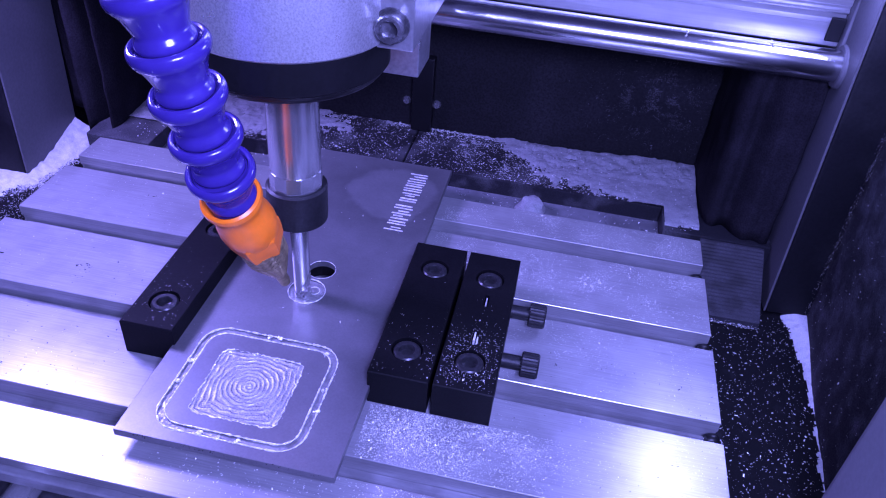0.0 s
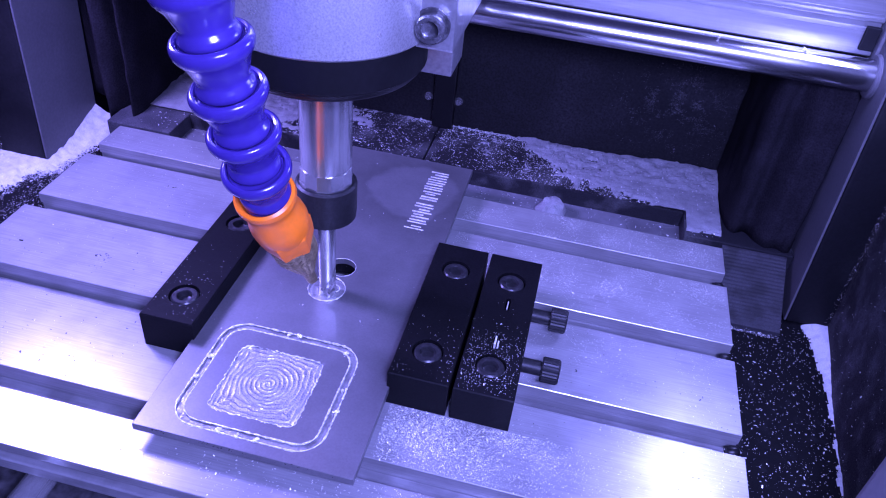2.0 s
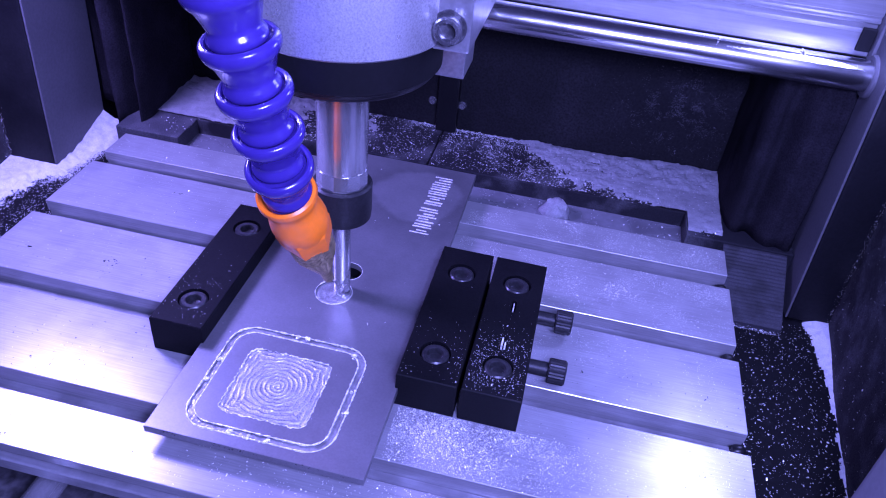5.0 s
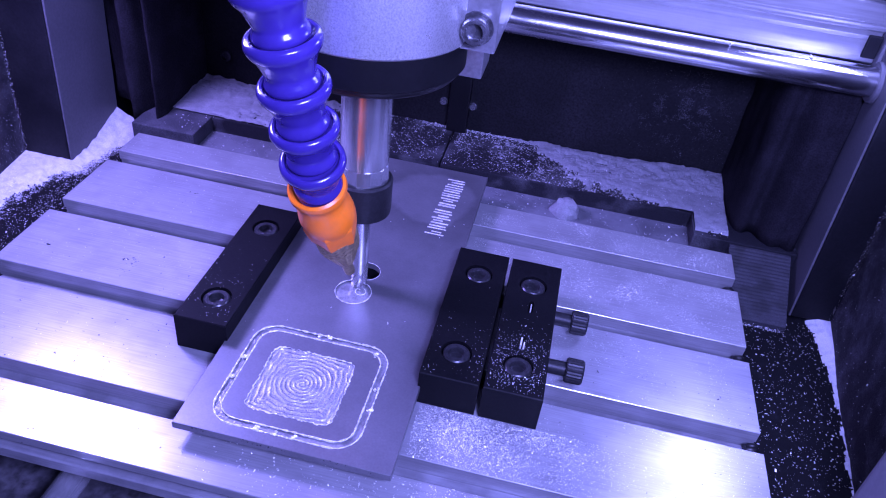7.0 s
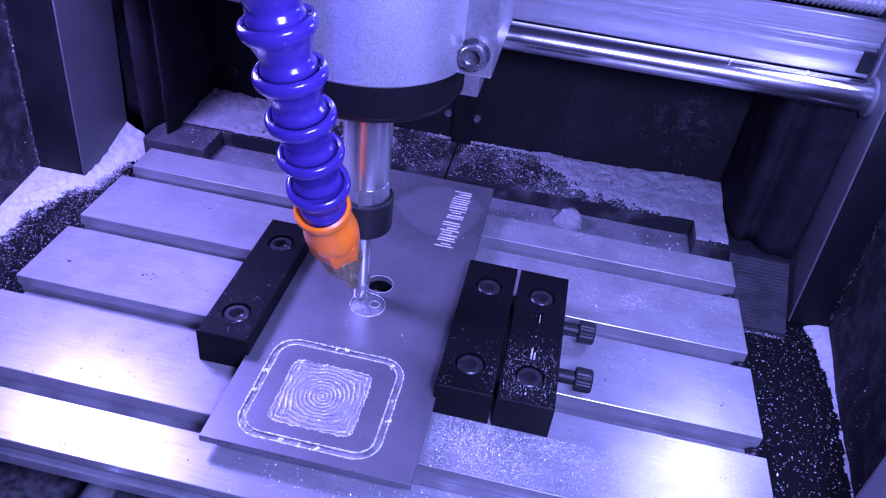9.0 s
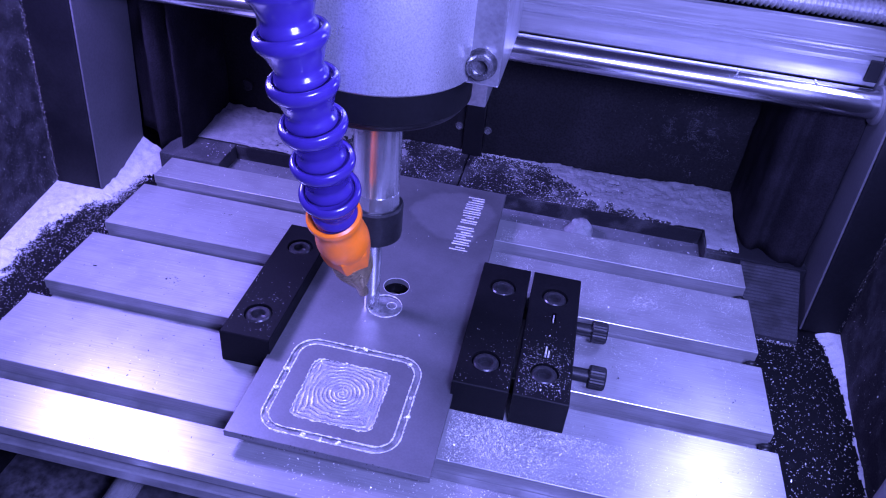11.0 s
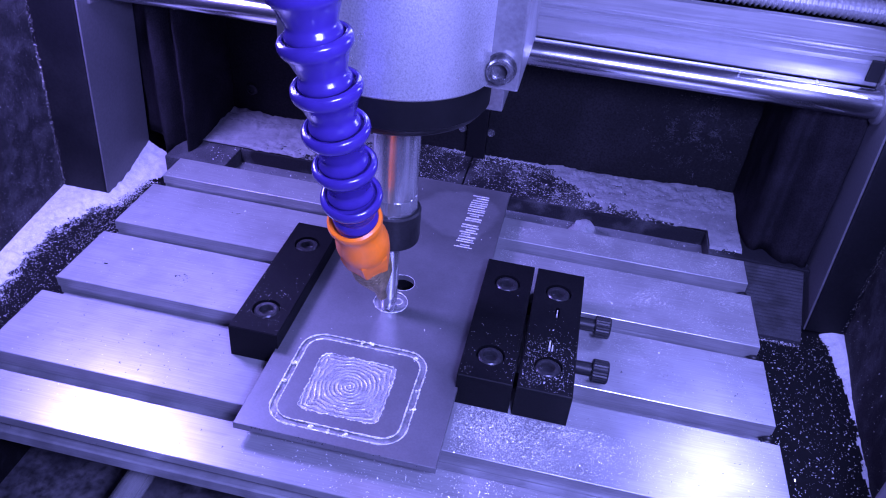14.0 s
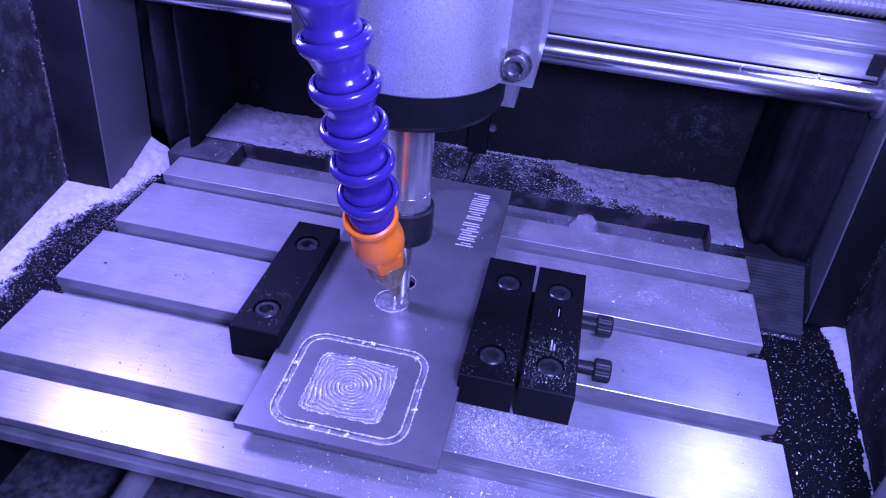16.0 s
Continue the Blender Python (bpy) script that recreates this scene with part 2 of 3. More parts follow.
def relief(x0, x1, y0, y1, step, height, keep=None):
    """A height field over a rectangle; keep(x, y) drops cells."""
    bm = bmesh.new()
    nx, ny = max(int((x1 - x0) / step), 2), max(int((y1 - y0) / step), 2)
    g = {}

    def vert(i, j):
        if (i, j) not in g:
            x, y = x0 + (x1 - x0) * i / nx, y0 + (y1 - y0) * j / ny
            g[i, j] = bm.verts.new((x, y, height(x, y)))
        return g[i, j]
    for i in range(nx):
        for j in range(ny):
            x, y = x0 + (x1 - x0) * (i + 0.5) / nx, y0 + (y1 - y0) * (j + 0.5) / ny
            if keep is None or keep(x, y):
                bm.faces.new((vert(i, j), vert(i + 1, j), vert(i + 1, j + 1), vert(i, j + 1)))
    return bm


def flakes(spots, rng, mat=None):
    """Small bent chips: (x, y, z, size) each."""
    verts, faces = [], []
    for x, y, z, s in spots:
        a, tilt = rng.uniform(0, 6.283), rng.uniform(-0.5, 0.5)
        u = Vector((math.cos(a), math.sin(a), tilt)) * s
        w = Vector((-math.sin(a), math.cos(a), rng.uniform(-0.4, 0.4))) * s * rng.uniform(0.25, 0.6)
        c = Vector((x, y, z + 0.35 * s))
        k = len(verts)
        verts += [(c - u - w)[:], (c + u - w)[:], (c + u + w)[:], (c - u + w)[:], (c + Vector((0, 0, 0.4 * s)))[:]]
        faces += [(k, k + 1, k + 4), (k + 1, k + 2, k + 4), (k + 2, k + 3, k + 4), (k + 3, k, k + 4), (k + 3, k + 2, k + 1, k)]
    me = bpy.data.meshes.new("chips")
    me.from_pydata([tuple(c * 0.001 for c in v) for v in verts], [], faces)
    me.materials.append(mat or CHIP)
    return me


def wobble(x, y, f, seed=0.0):
    return noise.noise(Vector((x * f, y * f, seed)))


on_table, on_carriage = [], []


# ---- setting ----
part("floor", boxed(-330, 330, -420, 300, -60, -52), material("grimy_floor", (0.035, 0.034, 0.04), 0.6, 0.0, 300, 0.7, 0.3, 60, 0.7, spot_colour=(0.10, 0.095, 0.10), edge=(0.42, 0.7)))
tagged(bpy.data.objects["floor"], "black machine bed strewn with metal chips", "floor", kind="structure")


def setting(name, bm, mat, label, category):
    return tagged(part(name, bm, mat), label, category, kind="structure")


setting("side_ledge_right", boxed(142, 203, -300, 95, -52, -24), FLOOR_BLACK, "black ledge covered with scattered metal chips", "ledge")
setting("side_ledge_left", boxed(-204, -132, -300, 95, -52, -24), FLOOR_BLACK, "black ledge covered with scattered metal chips", "ledge")
setting("rear_ledge", boxed(-204, 203, 95.5, 172, -52, -24.5), FLOOR_BLACK, "black rear ledge under the deck", "ledge")


def side_wall(line, thick):
    """An upright sheet that follows a line in plan."""
    bm = bmesh.new()
    pts = line + [(x + thick, y) for x, y in reversed(line)]
    lean = 0.04 if thick < 0 else -0.03
    low, high = ([bm.verts.new((x + lean * (z + 22), y, z)) for x, y in pts] for z in (-52, 250))
    n = len(pts)
    for k in range(n):
        bm.faces.new((low[k], low[(k + 1) % n], high[(k + 1) % n], high[k]))
    bm.faces.new(low)
    bm.faces.new(high)
    bmesh.ops.recalc_face_normals(bm, faces=bm.faces)
    return bm


setting("wall_left", side_wall([(-201.5, 94.5), (-196.5, 56), (-193.5, 35), (-189, 0), (-183, -60), (-172, -160), (-160, -300)], -8), FABRIC, "dusty black fabric-lined side wall", "wall")
setting("wall_right", side_wall([(201, 94.5), (196, 48), (193, 10), (186, -60), (178, -160), (170, -300)], 8), FABRIC, "dusty black fabric-lined side wall", "wall")
setting("wall_back", boxed(-214, 213, 172, 182, -52, 250), material("smudged_black_panel", (0.007, 0.0068, 0.008), 0.65, 0.0, 900, 0.6, 0.1, 20, 0.8, spot_colour=(0.018, 0.017, 0.020), edge=(0.54, 0.74), specular=0.2), "black rear panel of the enclosure", "wall")
# Added grey block imitating the lens vignette at lower right; no real post stands here.
setting("corner_vignette", boxed(175, 190, -150, -24, -52, 250, bevel=2.5), material("vignette_grey", (0.26, 0.25, 0.28), 0.6, 0.0, 700, 0.06, 0.02, 12, 0.1), "smooth grey block added for the lens vignette at lower right", "post")
deck = empty("rear_deck", "dark rear deck plates dusted with white metal powder", "deck", kind="structure")
for x0, x1, y0, y1 in ((-149, -115.5, 110.6, 172), (134, 182, 113, 172), (-115.5, 7, 131, 172), (7.8, 134, 131, 172)):
    part("deck_plate", boxed(x0, x1, y0, y1, -24, -1, bevel=0.6), FILMED_DECK if x1 < -100 else DUSTY_DECK, deck)
setting("rear_tray", boxed(-115.5, 134, 70, 131, -24, -9), TRAY_GREY, "wet grey recess behind the sliding table", "tray")
setting("side_plate", strip([(82.5, -23.9), (82.5, -20.4)] + [(83.2 + 0.735 * k - 0.12 * (k % 2), -20 + 0.45 * k + 0.22 * (k % 2)) for k in range(41)] + [(112.8, -2), (112.8, -23.9)], 151, 179), material("dusty_plate", (0.024, 0.024, 0.031), 0.7, 0.0, 2600, 0.8, 0.5, 130, 0.6),
        "dusty grey ribbed sloping plate beside the sliding table", "plate")


def pleated(line, z0, z1, step=1.2, thick=1.2):
    """A soft folded curtain that follows a line in plan, its hem uneven."""
    pts = [Vector(p) for p in line]
    soft = []
    for k in range(len(pts) - 1):
        n = max(int((pts[k + 1] - pts[k]).length / step), 1)
        p0, p1, p2, p3 = pts[max(k - 1, 0)], pts[k], pts[k + 1], pts[min(k + 2, len(pts) - 1)]
        for i in range(n):
            u = i / n
            soft.append(0.5 * (2 * p1 + (p2 - p0) * u + (2 * p0 - 5 * p1 + 4 * p2 - p3) * u * u + (3 * p1 - p0 - 3 * p2 + p3) * u ** 3))
    soft.append(pts[-1])
    bm = bmesh.new()
    cols = []
    rows = 14
    for side in (0, 1):
        grid = []
        for k, p in enumerate(soft):
            d = (soft[min(k + 1, len(soft) - 1)] - soft[max(k - 1, 0)]).normalized()
            q = p + Vector((-d.y, d.x)) * thick * side
            low = z0 + 2.6 * noise.noise(Vector((p.x * 0.11, p.y * 0.11, 4)))
            grid.append([bm.verts.new((q.x + 0.9 * noise.noise(Vector((p.x * 0.1, p.y * 0.1, r * 0.7))), q.y, low + (z1 - low) * r / rows)) for r in range(rows + 1)])
        cols.append(grid)
    a, b = cols
    for grid in cols:
        for p, q in zip(grid, grid[1:]):
            for r in range(rows):
                bm.faces.new((p[r], q[r], q[r + 1], p[r + 1]))
    for k in range(len(soft) - 1):
        bm.faces.new((a[k][0], a[k + 1][0], b[k + 1][0], b[k][0]))
        bm.faces.new((a[k][rows], a[k + 1][rows], b[k + 1][rows], b[k][rows]))
    for k in (0, -1):
        for r in range(rows):
            bm.faces.new((a[k][r], a[k][r + 1], b[k][r + 1], b[k][r]))
    bmesh.ops.recalc_face_normals(bm, faces=bm.faces)
    return bm


for name, line in (("rear_cover_left", [(-174.5, 141), (-167, 139), (-158, 128), (-153, 119), (-149, 122), (-146, 130), (-142, 124), (-139, 118.5), (-137.6, 126), (-138.4, 150), (-137, 171)]),
                   ("rear_cover_right", [(150.6, 171), (151, 150), (152, 128), (156, 122.5), (161, 125), (165, 119), (169, 115.5), (174, 116.5), (178, 114.5), (181, 119), (181.6, 140)])):
    curtain = setting(name, pleated(line, -5.5 if name.endswith("left") else -2.5, 87), COVER, "soft black folded cover hanging at the rear corner", "cover")
    for p in curtain.data.polygons:
        p.use_smooth = True


def upright(name, x0, x1):
    up = empty(name, "grey-sided black gantry upright rising from the bed", "upright", "gantry uprights")
    inner = x1 if x0 < 0 else x0
    lo, hi = (x0, x1 - 1) if x0 < 0 else (x0 + 1, x1)
    part("core", boxed(lo, hi, 95, 140, -23, 250, bevel=1.0), BLACK_PAINT, up)
    a, b = (inner - 1, inner) if x0 < 0 else (inner, inner + 1)
    part("side_plate", boxed(a, b, 95.6, 139.5, -23, 250, bevel=0.3), GREY_PAINT, up, "plain grey inner side plate")
    foot = Vector((inner * 0.001, 0.095, -0.022))
    up.matrix_basis = Matrix.Translation(foot) @ pose(0, 0, 0, 0, 2.4 if x0 < 0 else -2.2, 0) @ Matrix.Translation(-foot)
    return up


upright("gantry_upright", -203.5, -176)
upright("gantry_upright", 183, 202.5)

# ---- gantry: beam, rail, lead screw ----
gantry = empty("gantry_beam", "ribbed aluminium gantry beam between the uprights", "beam")
part("lower_face", strip([(121, 89), (119.5, 90), (119.5, 98.6), (121.5, 99.6), (121.5, 101.6), (119.8, 102.6), (119.8, 103.4), (120.6, 104), (120.6, 104.8),
                          (119.8, 105.4), (119.8, 112.6), (120.2, 113), (124, 113), (124, 89)], -176, 177), BEAM, gantry)
part("upper_web", strip([(150, 112), (150, 175), (156, 175), (156, 112)], -176, 183), BLACK_PAINT, gantry, "black web behind the lead screw")
# Black fill stands for the shadow on the beam top below the lead screw.
part("shade_gap", boxed(-176, 183, 124.2, 149.8, 92, 107), COVER, gantry, "black fill for the shadow under the lead screw")
part("end_plate", boxed(177.2, 182.8, 116, 124, 82, 111, bevel=1.2), GREY_PAINT, gantry, "grey end plate")
part("end_stop", boxed(171.5, 176.8, 117.8, 119.4, 92, 101, bevel=0.5), BLACK_PAINT, gantry, "black stop at the beam end")
part("end_plate", boxed(-175.8, -170, 103, 150, 78, 140, bevel=1.2), GREY_PAINT, gantry, "grey end plate")
rail = empty("guide_rail", "polished round steel guide rail along the gantry", "rail")
part("rod", lathe([(0, -174), (6, -174), (6, 181), (0, 181)], 40, pose(0, 112, 85.2, 0, 90, 0)), CHROME, rail, smooth=True)
for x0 in (-175.6, 177.4):
    part("end_collar", lathe([(6.05, 0), (7.6, 0), (8.2, 0.7), (8.2, 3.6), (7.6, 4.3), (6.05, 4.3)], 32, pose(x0, 112, 85.2, 0, 90, 0)), GREY_PAINT, rail, "grey collar holding the rail end", smooth=True)


def lead_screw():
    bm = bmesh.new()
    prof, z = [(0, -170)], -170.0
    while z < 178:
        prof += [(4.1, z), (5.0, z + 0.6), (5.0, z + 1.2), (4.1, z + 1.8)]
        z += 2.4
    prof.append((0, z))
    return lathe(prof, 16, pose(0, 137, 115.5, 0, 90, 0), bm)


tagged(part("lead_screw", lead_screw(), material("screw_steel", (0.72, 0.72, 0.75), 0.30, 0.6, 900, 0.1, 0.05, 80, 0.15)), "threaded steel lead screw above the gantry beam", "screw")

# ---- fixed details at the rear ----
rear_bracket = empty("rear_bracket", "black bracket with two screws on the rear panel", "bracket")
part("plate", boxed(3, 14, 166, 171.5, -1, 40, bevel=0.8), RUBBER, rear_bracket)
for x in (-0.5, 15.5):
    part("screw", lathe([(0, 0), (2.2, 0), (2.4, -1.2), (1.6, -2.4), (0, -2.4)], 16, pose(x, 171.8, 13.5, -90, 0, 0)), STEEL, rear_bracket, "small bright screw")
tagged(part("panel_screw", lathe([(0, 0), (3.4, 0), (3.2, -1.4), (2.0, -1.8), (1.8, -1.0), (0, -1.0)], 20, pose(-125, 171.8, 15.5, -90, 0, 0)), BLACK_STEEL),
       "dark round screw head in the rear panel", "screw")
bearing = lathe([(0, -9), (6.2, -9), (7.2, -4), (7.0, 0), (5.2, 4.5), (2.5, 6.6), (0, 7)], 28, pose(73.5, 121, -8.0, 30, 0, 0))
for v in bearing.verts:
    v.co += Vector((wobble(v.co.x, v.co.z, 0.45, 1), wobble(v.co.y, v.co.z, 0.45, 2), wobble(v.co.x, v.co.y, 0.45, 3))) * 1.6
tagged(part("lead_nut", bearing, SHADED_DUST, smooth=True), "pale domed nut half sunk in the rear tray", "nut")
for x in (-75.2, 80):
    tagged(part("slide_rod", lathe([(0, -130), (5, -130), (5, 190), (0, 190)], 24, pose(x, -100, -36, -90, 0, 0)), ROD, smooth=True),
           "round steel slide rod running under the table", "rod", "slide rods")

# ---- sliding table ----
table = empty("slotted_table", "brushed aluminium T-slot machine table with chips", "machine table")
on_table.append(table)
XL, XR = -139.2, 150.0
for y0, y1 in ((0.2, 35.3), (43.75, 78.6), (87.5, 106), (-43.6, -8.6), (-70, -51.2)):
    outline = [(y0 + 9, -9), (y0 + 9, -3.4), (y0, -3.4), (y0, -0.22)] if y0 < -60 else [(y0 + 1.0, -9), (y0 + 1.0, -4.6), (y0, -4.6), (y0, -0.22)]
    outline += [(y0 + 0.22, 0), (y1 - 0.3, 0), (y1, -0.3), (y1, -9)]
    part("plank", strip(outline, XL, XR), ALU_TABLE, table)
for y0 in (-51.2, -8.6, 35.3, 78.6):
    part("slot_floor", strip([(y0 - 3, -18), (y0 - 3, -9.2), (y0 + 0.2, -9.2), (y0 + 0.2, -6.0), (y0 + 3.2, -6.0), (y0 + 3.8, -7.4), (y0 + 8.4, -7.4), (y0 + 8.4, -9.2), (y0 + 12, -9.2), (y0 + 12, -18)], XL + 2.5, XR - 4), ALU_SLOT, table)
for y0 in (-51.2, -8.6, 35.3, 78.6):
    part("end_plug", lathe([(0, -2.2), (1.9, -2.0), (2.3, -0.8), (2.2, 1.2), (1.4, 2.2), (0, 2.4)], 14, pose(XR - 1.8, y0 + 5.4, -5.2, 0, 78, 8)), RUBBER, table, "small black plug in the slot end", smooth=True)
part("bed_plate", boxed(XL + 5, XR - 8, -40, 104, -21, -9.4), ALU_SLOT, table)
part("front_lip", strip([(-70, -12.8), (-70, -8.7), (-69.4, -8.1), (-61.2, -8.1), (-61.2, -7.2), (-58, -7.2), (-58, -12.8)], XL, XR), ALU_SLOT, table, "grooved front edge")

# ---- workpiece ----
ZP = 7.7
SQ = (-2.2, -30.9)
outer_sq, inner_sq = rounded(*SQ, 23.9, 22.4, 8.5), rounded(*SQ, 21.5, 20.0, 6.3)
pocket_sq = rounded(SQ[0] - 0.6, SQ[1] - 0.9, 14.2, 14.0, 2.5, 4)
hole = circle(0.4, 30.5, 5.3)
RING = (-0.9, 17.2)
ring = circle(*RING, 6.8)
plate = empty("workpiece_plate", "dull aluminium plate with an engraved square and a drilled hole", "plate")
on_table.append(plate)
body = slab([(-34.3, -57.6), (34.3, -57.6), (34.3, 117), (-34.3, 117)], [(outer_sq, 0.7), (hole, None), (ring, 0.8)], ZP - 2.6, ZP, 0.15)
part("sheet", body, ALU_PLATE, plate)
island = bmesh.new()
rr = sheet(island, [inner_sq, pocket_sq], ZP)
skirt(island, rr[0], ZP - 0.7)
skirt(island, rr[1], ZP - 0.7)
bmesh.ops.recalc_face_normals(island, faces=island.faces)
part("island", island, ALU_PLATE, plate)


def tube(points, r, rng, jag=0.0, seg=6):
    bm = bmesh.new()
    rings = []
    n = len(points)
    for k in range(n):
        a, b = Vector(points[k - 1]), Vector(points[(k + 1) % n])
        d = (b - a).normalized()
        side = Vector((-d.y, d.x, 0))
        rad = r * (1 + jag * rng.uniform(-1, 1))
        c = Vector(points[k])
        rings.append([bm.verts.new(c + (side * math.cos(2 * math.pi * s / seg) + Vector((0, 0, 1)) * math.sin(2 * math.pi * s / seg)) * rad) for s in range(seg)])
    for k in range(n):
        p, q = rings[k], rings[(k + 1) % n]
        for s in range(seg):
            bm.faces.new((p[s], p[(s + 1) % seg], q[(s + 1) % seg], q[s]))
    return bm


def dense(loop, step):
    out = []
    for (x0, y0), (x1, y1) in zip(loop, loop[1:] + loop[:1]):
        k = max(int(math.hypot(x1 - x0, y1 - y0) / step), 1)
        out += [(x0 + (x1 - x0) * i / k, y0 + (y1 - y0) * i / k) for i in range(k)]
    return out


rng = random.Random(4)
for loop, r in ((outer_sq, 0.26), (inner_sq, 0.24)):
    part("burr", tube([(x + rng.uniform(-.06, .06), y + rng.uniform(-.06, .06), ZP) for x, y in dense(loop, 0.6)], r, rng, 0.7), CUT_METAL, plate, "bright cut edge of the engraved groove")
part("groove_floor", relief(SQ[0] - 24, SQ[0] + 24, SQ[1] - 22.5, SQ[1] + 22.5, 0.6, lambda x, y: ZP - 0.62 + 0.12 * wobble(x, y, 1.3),
                            lambda x, y: max(abs(x - SQ[0]) - 21.6, abs(y - SQ[1]) - 20.1) > -2.2 and math.hypot(max(abs(x - SQ[0]) - 15.4, 0), max(abs(y - SQ[1]) - 13.9, 0)) < 8.6), GROOVE, plate,
     "floor of the engraved groove")
for x, y in ((-4.6, -8.9), (-1.2, -8.9), (-24.8, -26), (-25.6, -35), (21, -27), (21.2, -36), (-9, -52.6), (-3, -52.9), (3, -52.8), (16, -12)):
    burr = bmesh.new()
    for k in range(5):
        bmesh.ops.create_icosphere(burr, subdivisions=1, radius=rng.uniform(0.35, 0.7), matrix=Matrix.Translation((x + rng.uniform(-.9, .9), y + rng.uniform(-.7, .7), ZP + 0.1)) @ pose(0, 0, 0, rng.uniform(0, 90), 30, 0))
    part("burr", burr, CUT_METAL, plate)
PC = (-2.7, -31.4)


def spiral(x, y):
    dx, dy = x - PC[0], y - PC[1]
    r, a = math.hypot(dx, dy), math.atan2(dy, dx)
    rsq = max(abs(dx), abs(dy))
    rr = r + (rsq - r) * min(max((r - 7) / 9, 0), 1) * 0.75
    s = math.sin(2 * math.pi * (rr / 1.45 - a / (2 * math.pi)) + 2.2 * wobble(x, y, 0.33, 3) + 0.6 * wobble(x, y, 1.1, 12))
    return ZP - 0.42 + 0.36 * (0.5 + 0.5 * s) ** 2.5 * (0.75 + 0.6 * wobble(x, y, 0.25, 9)) + 0.10 * wobble(x, y, 2.2, 8)


part("milled_pocket", relief(SQ[0] - 14.8, SQ[0] + 13.6, SQ[1] - 14.9, SQ[1] + 13.1, 0.26, spiral), POCKET, plate, "spiral tool marks in a shallow square pocket")


def disc_cut(x, y):
    r = math.hypot(x - RING[0], y - RING[1])
    return ZP - 0.7 + 0.05 * math.sin(r * 2.6) + 0.12 * wobble(x, y, 1.5, 5)


part("ring_cut", relief(RING[0] - 7, RING[0] + 7, RING[1] - 7, RING[1] + 7, 0.3, disc_cut, lambda x, y: math.hypot(x - RING[0], y - RING[1]) < 6.7), GROOVE, plate, "fresh round cut around the tool")
part("ring_rim", tube([(x, y, ZP) for x, y in dense(ring, 0.7)], 0.22, rng, 0.7), CUT_METAL, plate)
part("pocket_rim", tube([(x + rng.uniform(-.35, .35), y + rng.uniform(-.35, .35), ZP - 0.05) for x, y in dense(rounded(SQ[0] - 0.6, SQ[1] - 0.9, 14.2, 14.0, 3.2, 5), 0.6)], 0.19, rng, 0.9), CUT_METAL, plate)
part("inner_rim", tube([(x, y, ZP - 0.6) for x, y in circle(RING[0] + 2.4, RING[1] + 1.6, 2.0, 20)], 0.16, rng, 0.5), CUT_METAL, plate)
part("hole_rim", tube([(x, y, ZP) for x, y in dense(hole, 0.7)], 0.09, rng, 0.4), CUT_METAL, plate)
for k in range(11):
    y = 107.2 - 4.06 * k - (2.0 if k > 5 else 0)
    x0 = 15.6 + (y - 62) * 0.022
    for side in (-0.95, 0.95):
        short, w, side = rng.choice((0.4, 0.8, 3.0)), rng.uniform(0.30, 0.52), side + rng.uniform(-0.25, 0.25)
        part("engraved_mark", boxed(x0 + short * rng.random(), x0 + 8.6 - short * rng.random(), y + side - w, y + side + w, ZP - 0.3, ZP + 0.12, bevel=0.1), CUT_METAL, plate)
# Hidden spacer; its black colour supplies the shade seen down the drilled hole.
spacer = tagged(part("spacer_sheet", slab([(-27, -46), (27, -46), (27, 112), (-27, 112)], [(circle(0.4, 30.5, 5.9), None)], 0.05, ZP - 2.65, 0.2), BLACK_ANOD), "hidden spacer sheet under the workpiece plate, black to shade the drilled hole", "spacer")
on_table.append(spacer)

# ---- clamp blocks and screws ----
ZB = 14.3
BOLT_Y = (-8.3, 35.4)


def clamp_block(x0, x1, label, slots=False):
    cx = (x0 + x1) / 2
    cuts = [(circle(cx, by, 5.3, 28), 5.2) for by in BOLT_Y]
    if slots:
        cuts += [(rounded(65.1, 22.7, 0.9, 3.2, 0.8, 4), 3), (rounded(64.4, 3.0, 1.3, 3.2, 1.0, 4), 3)]
    b = empty("clamp_block", label, "clamp block", "clamp blocks")
    part("block", slab([(x0, -21.2), (x1, -21.2), (x1, 50), (x0, 50)], cuts, 0.02, ZB, 0.35), BLACK_ANOD, b)
    if slots:
        for bx, by, w in ((65.1, 22.7, 0.22), (64.0, 4.4, 0.3), (65.1, 2.0, 0.25)):
            part("wedge", boxed(bx - w, bx + w, by - 2.2, by + 2.2, ZB - 2.9, ZB - 0.3, bevel=0.2), CUT_METAL, b, "bright metal wedge in the slot")
    on_table.append(b)
    return b


clamp_block(-52.2, -33.4, "black anodised clamp block along the plate edge")
clamp_block(33.4, 53.3, "black anodised clamp block gripping the plate")
clamp_block(54.7, 74.3, "black anodised clamp block with adjusting slots, dusted with chips", True)


def cap_screw_mesh():
    bm = lathe([(0, 0), (4.7, 0), (4.7, 4.3), (4.1, 4.9), (2.7, 4.9), (2.5, 4.6), (2.4, 2.8), (1.1, 2.4), (0, 2.6)], 24)
    return mesh_of("cap_screw", bm, material("dark_screw_steel", (0.045, 0.045, 0.05), 0.30, 0.6, 900, 0.2, 0.1, 300, 0.4), True)


SCREW = cap_screw_mesh()
for cx in (-42.8, 43.4, 64.5):
    for by in BOLT_Y:
        s = tagged(new("cap_screw", SCREW), "dark steel socket screw sunk in a clamp block", "screw", "clamp screws")
        s.location = (cx * 0.001, by * 0.001, (ZB - 5.2) * 0.001)
        on_table.append(s)


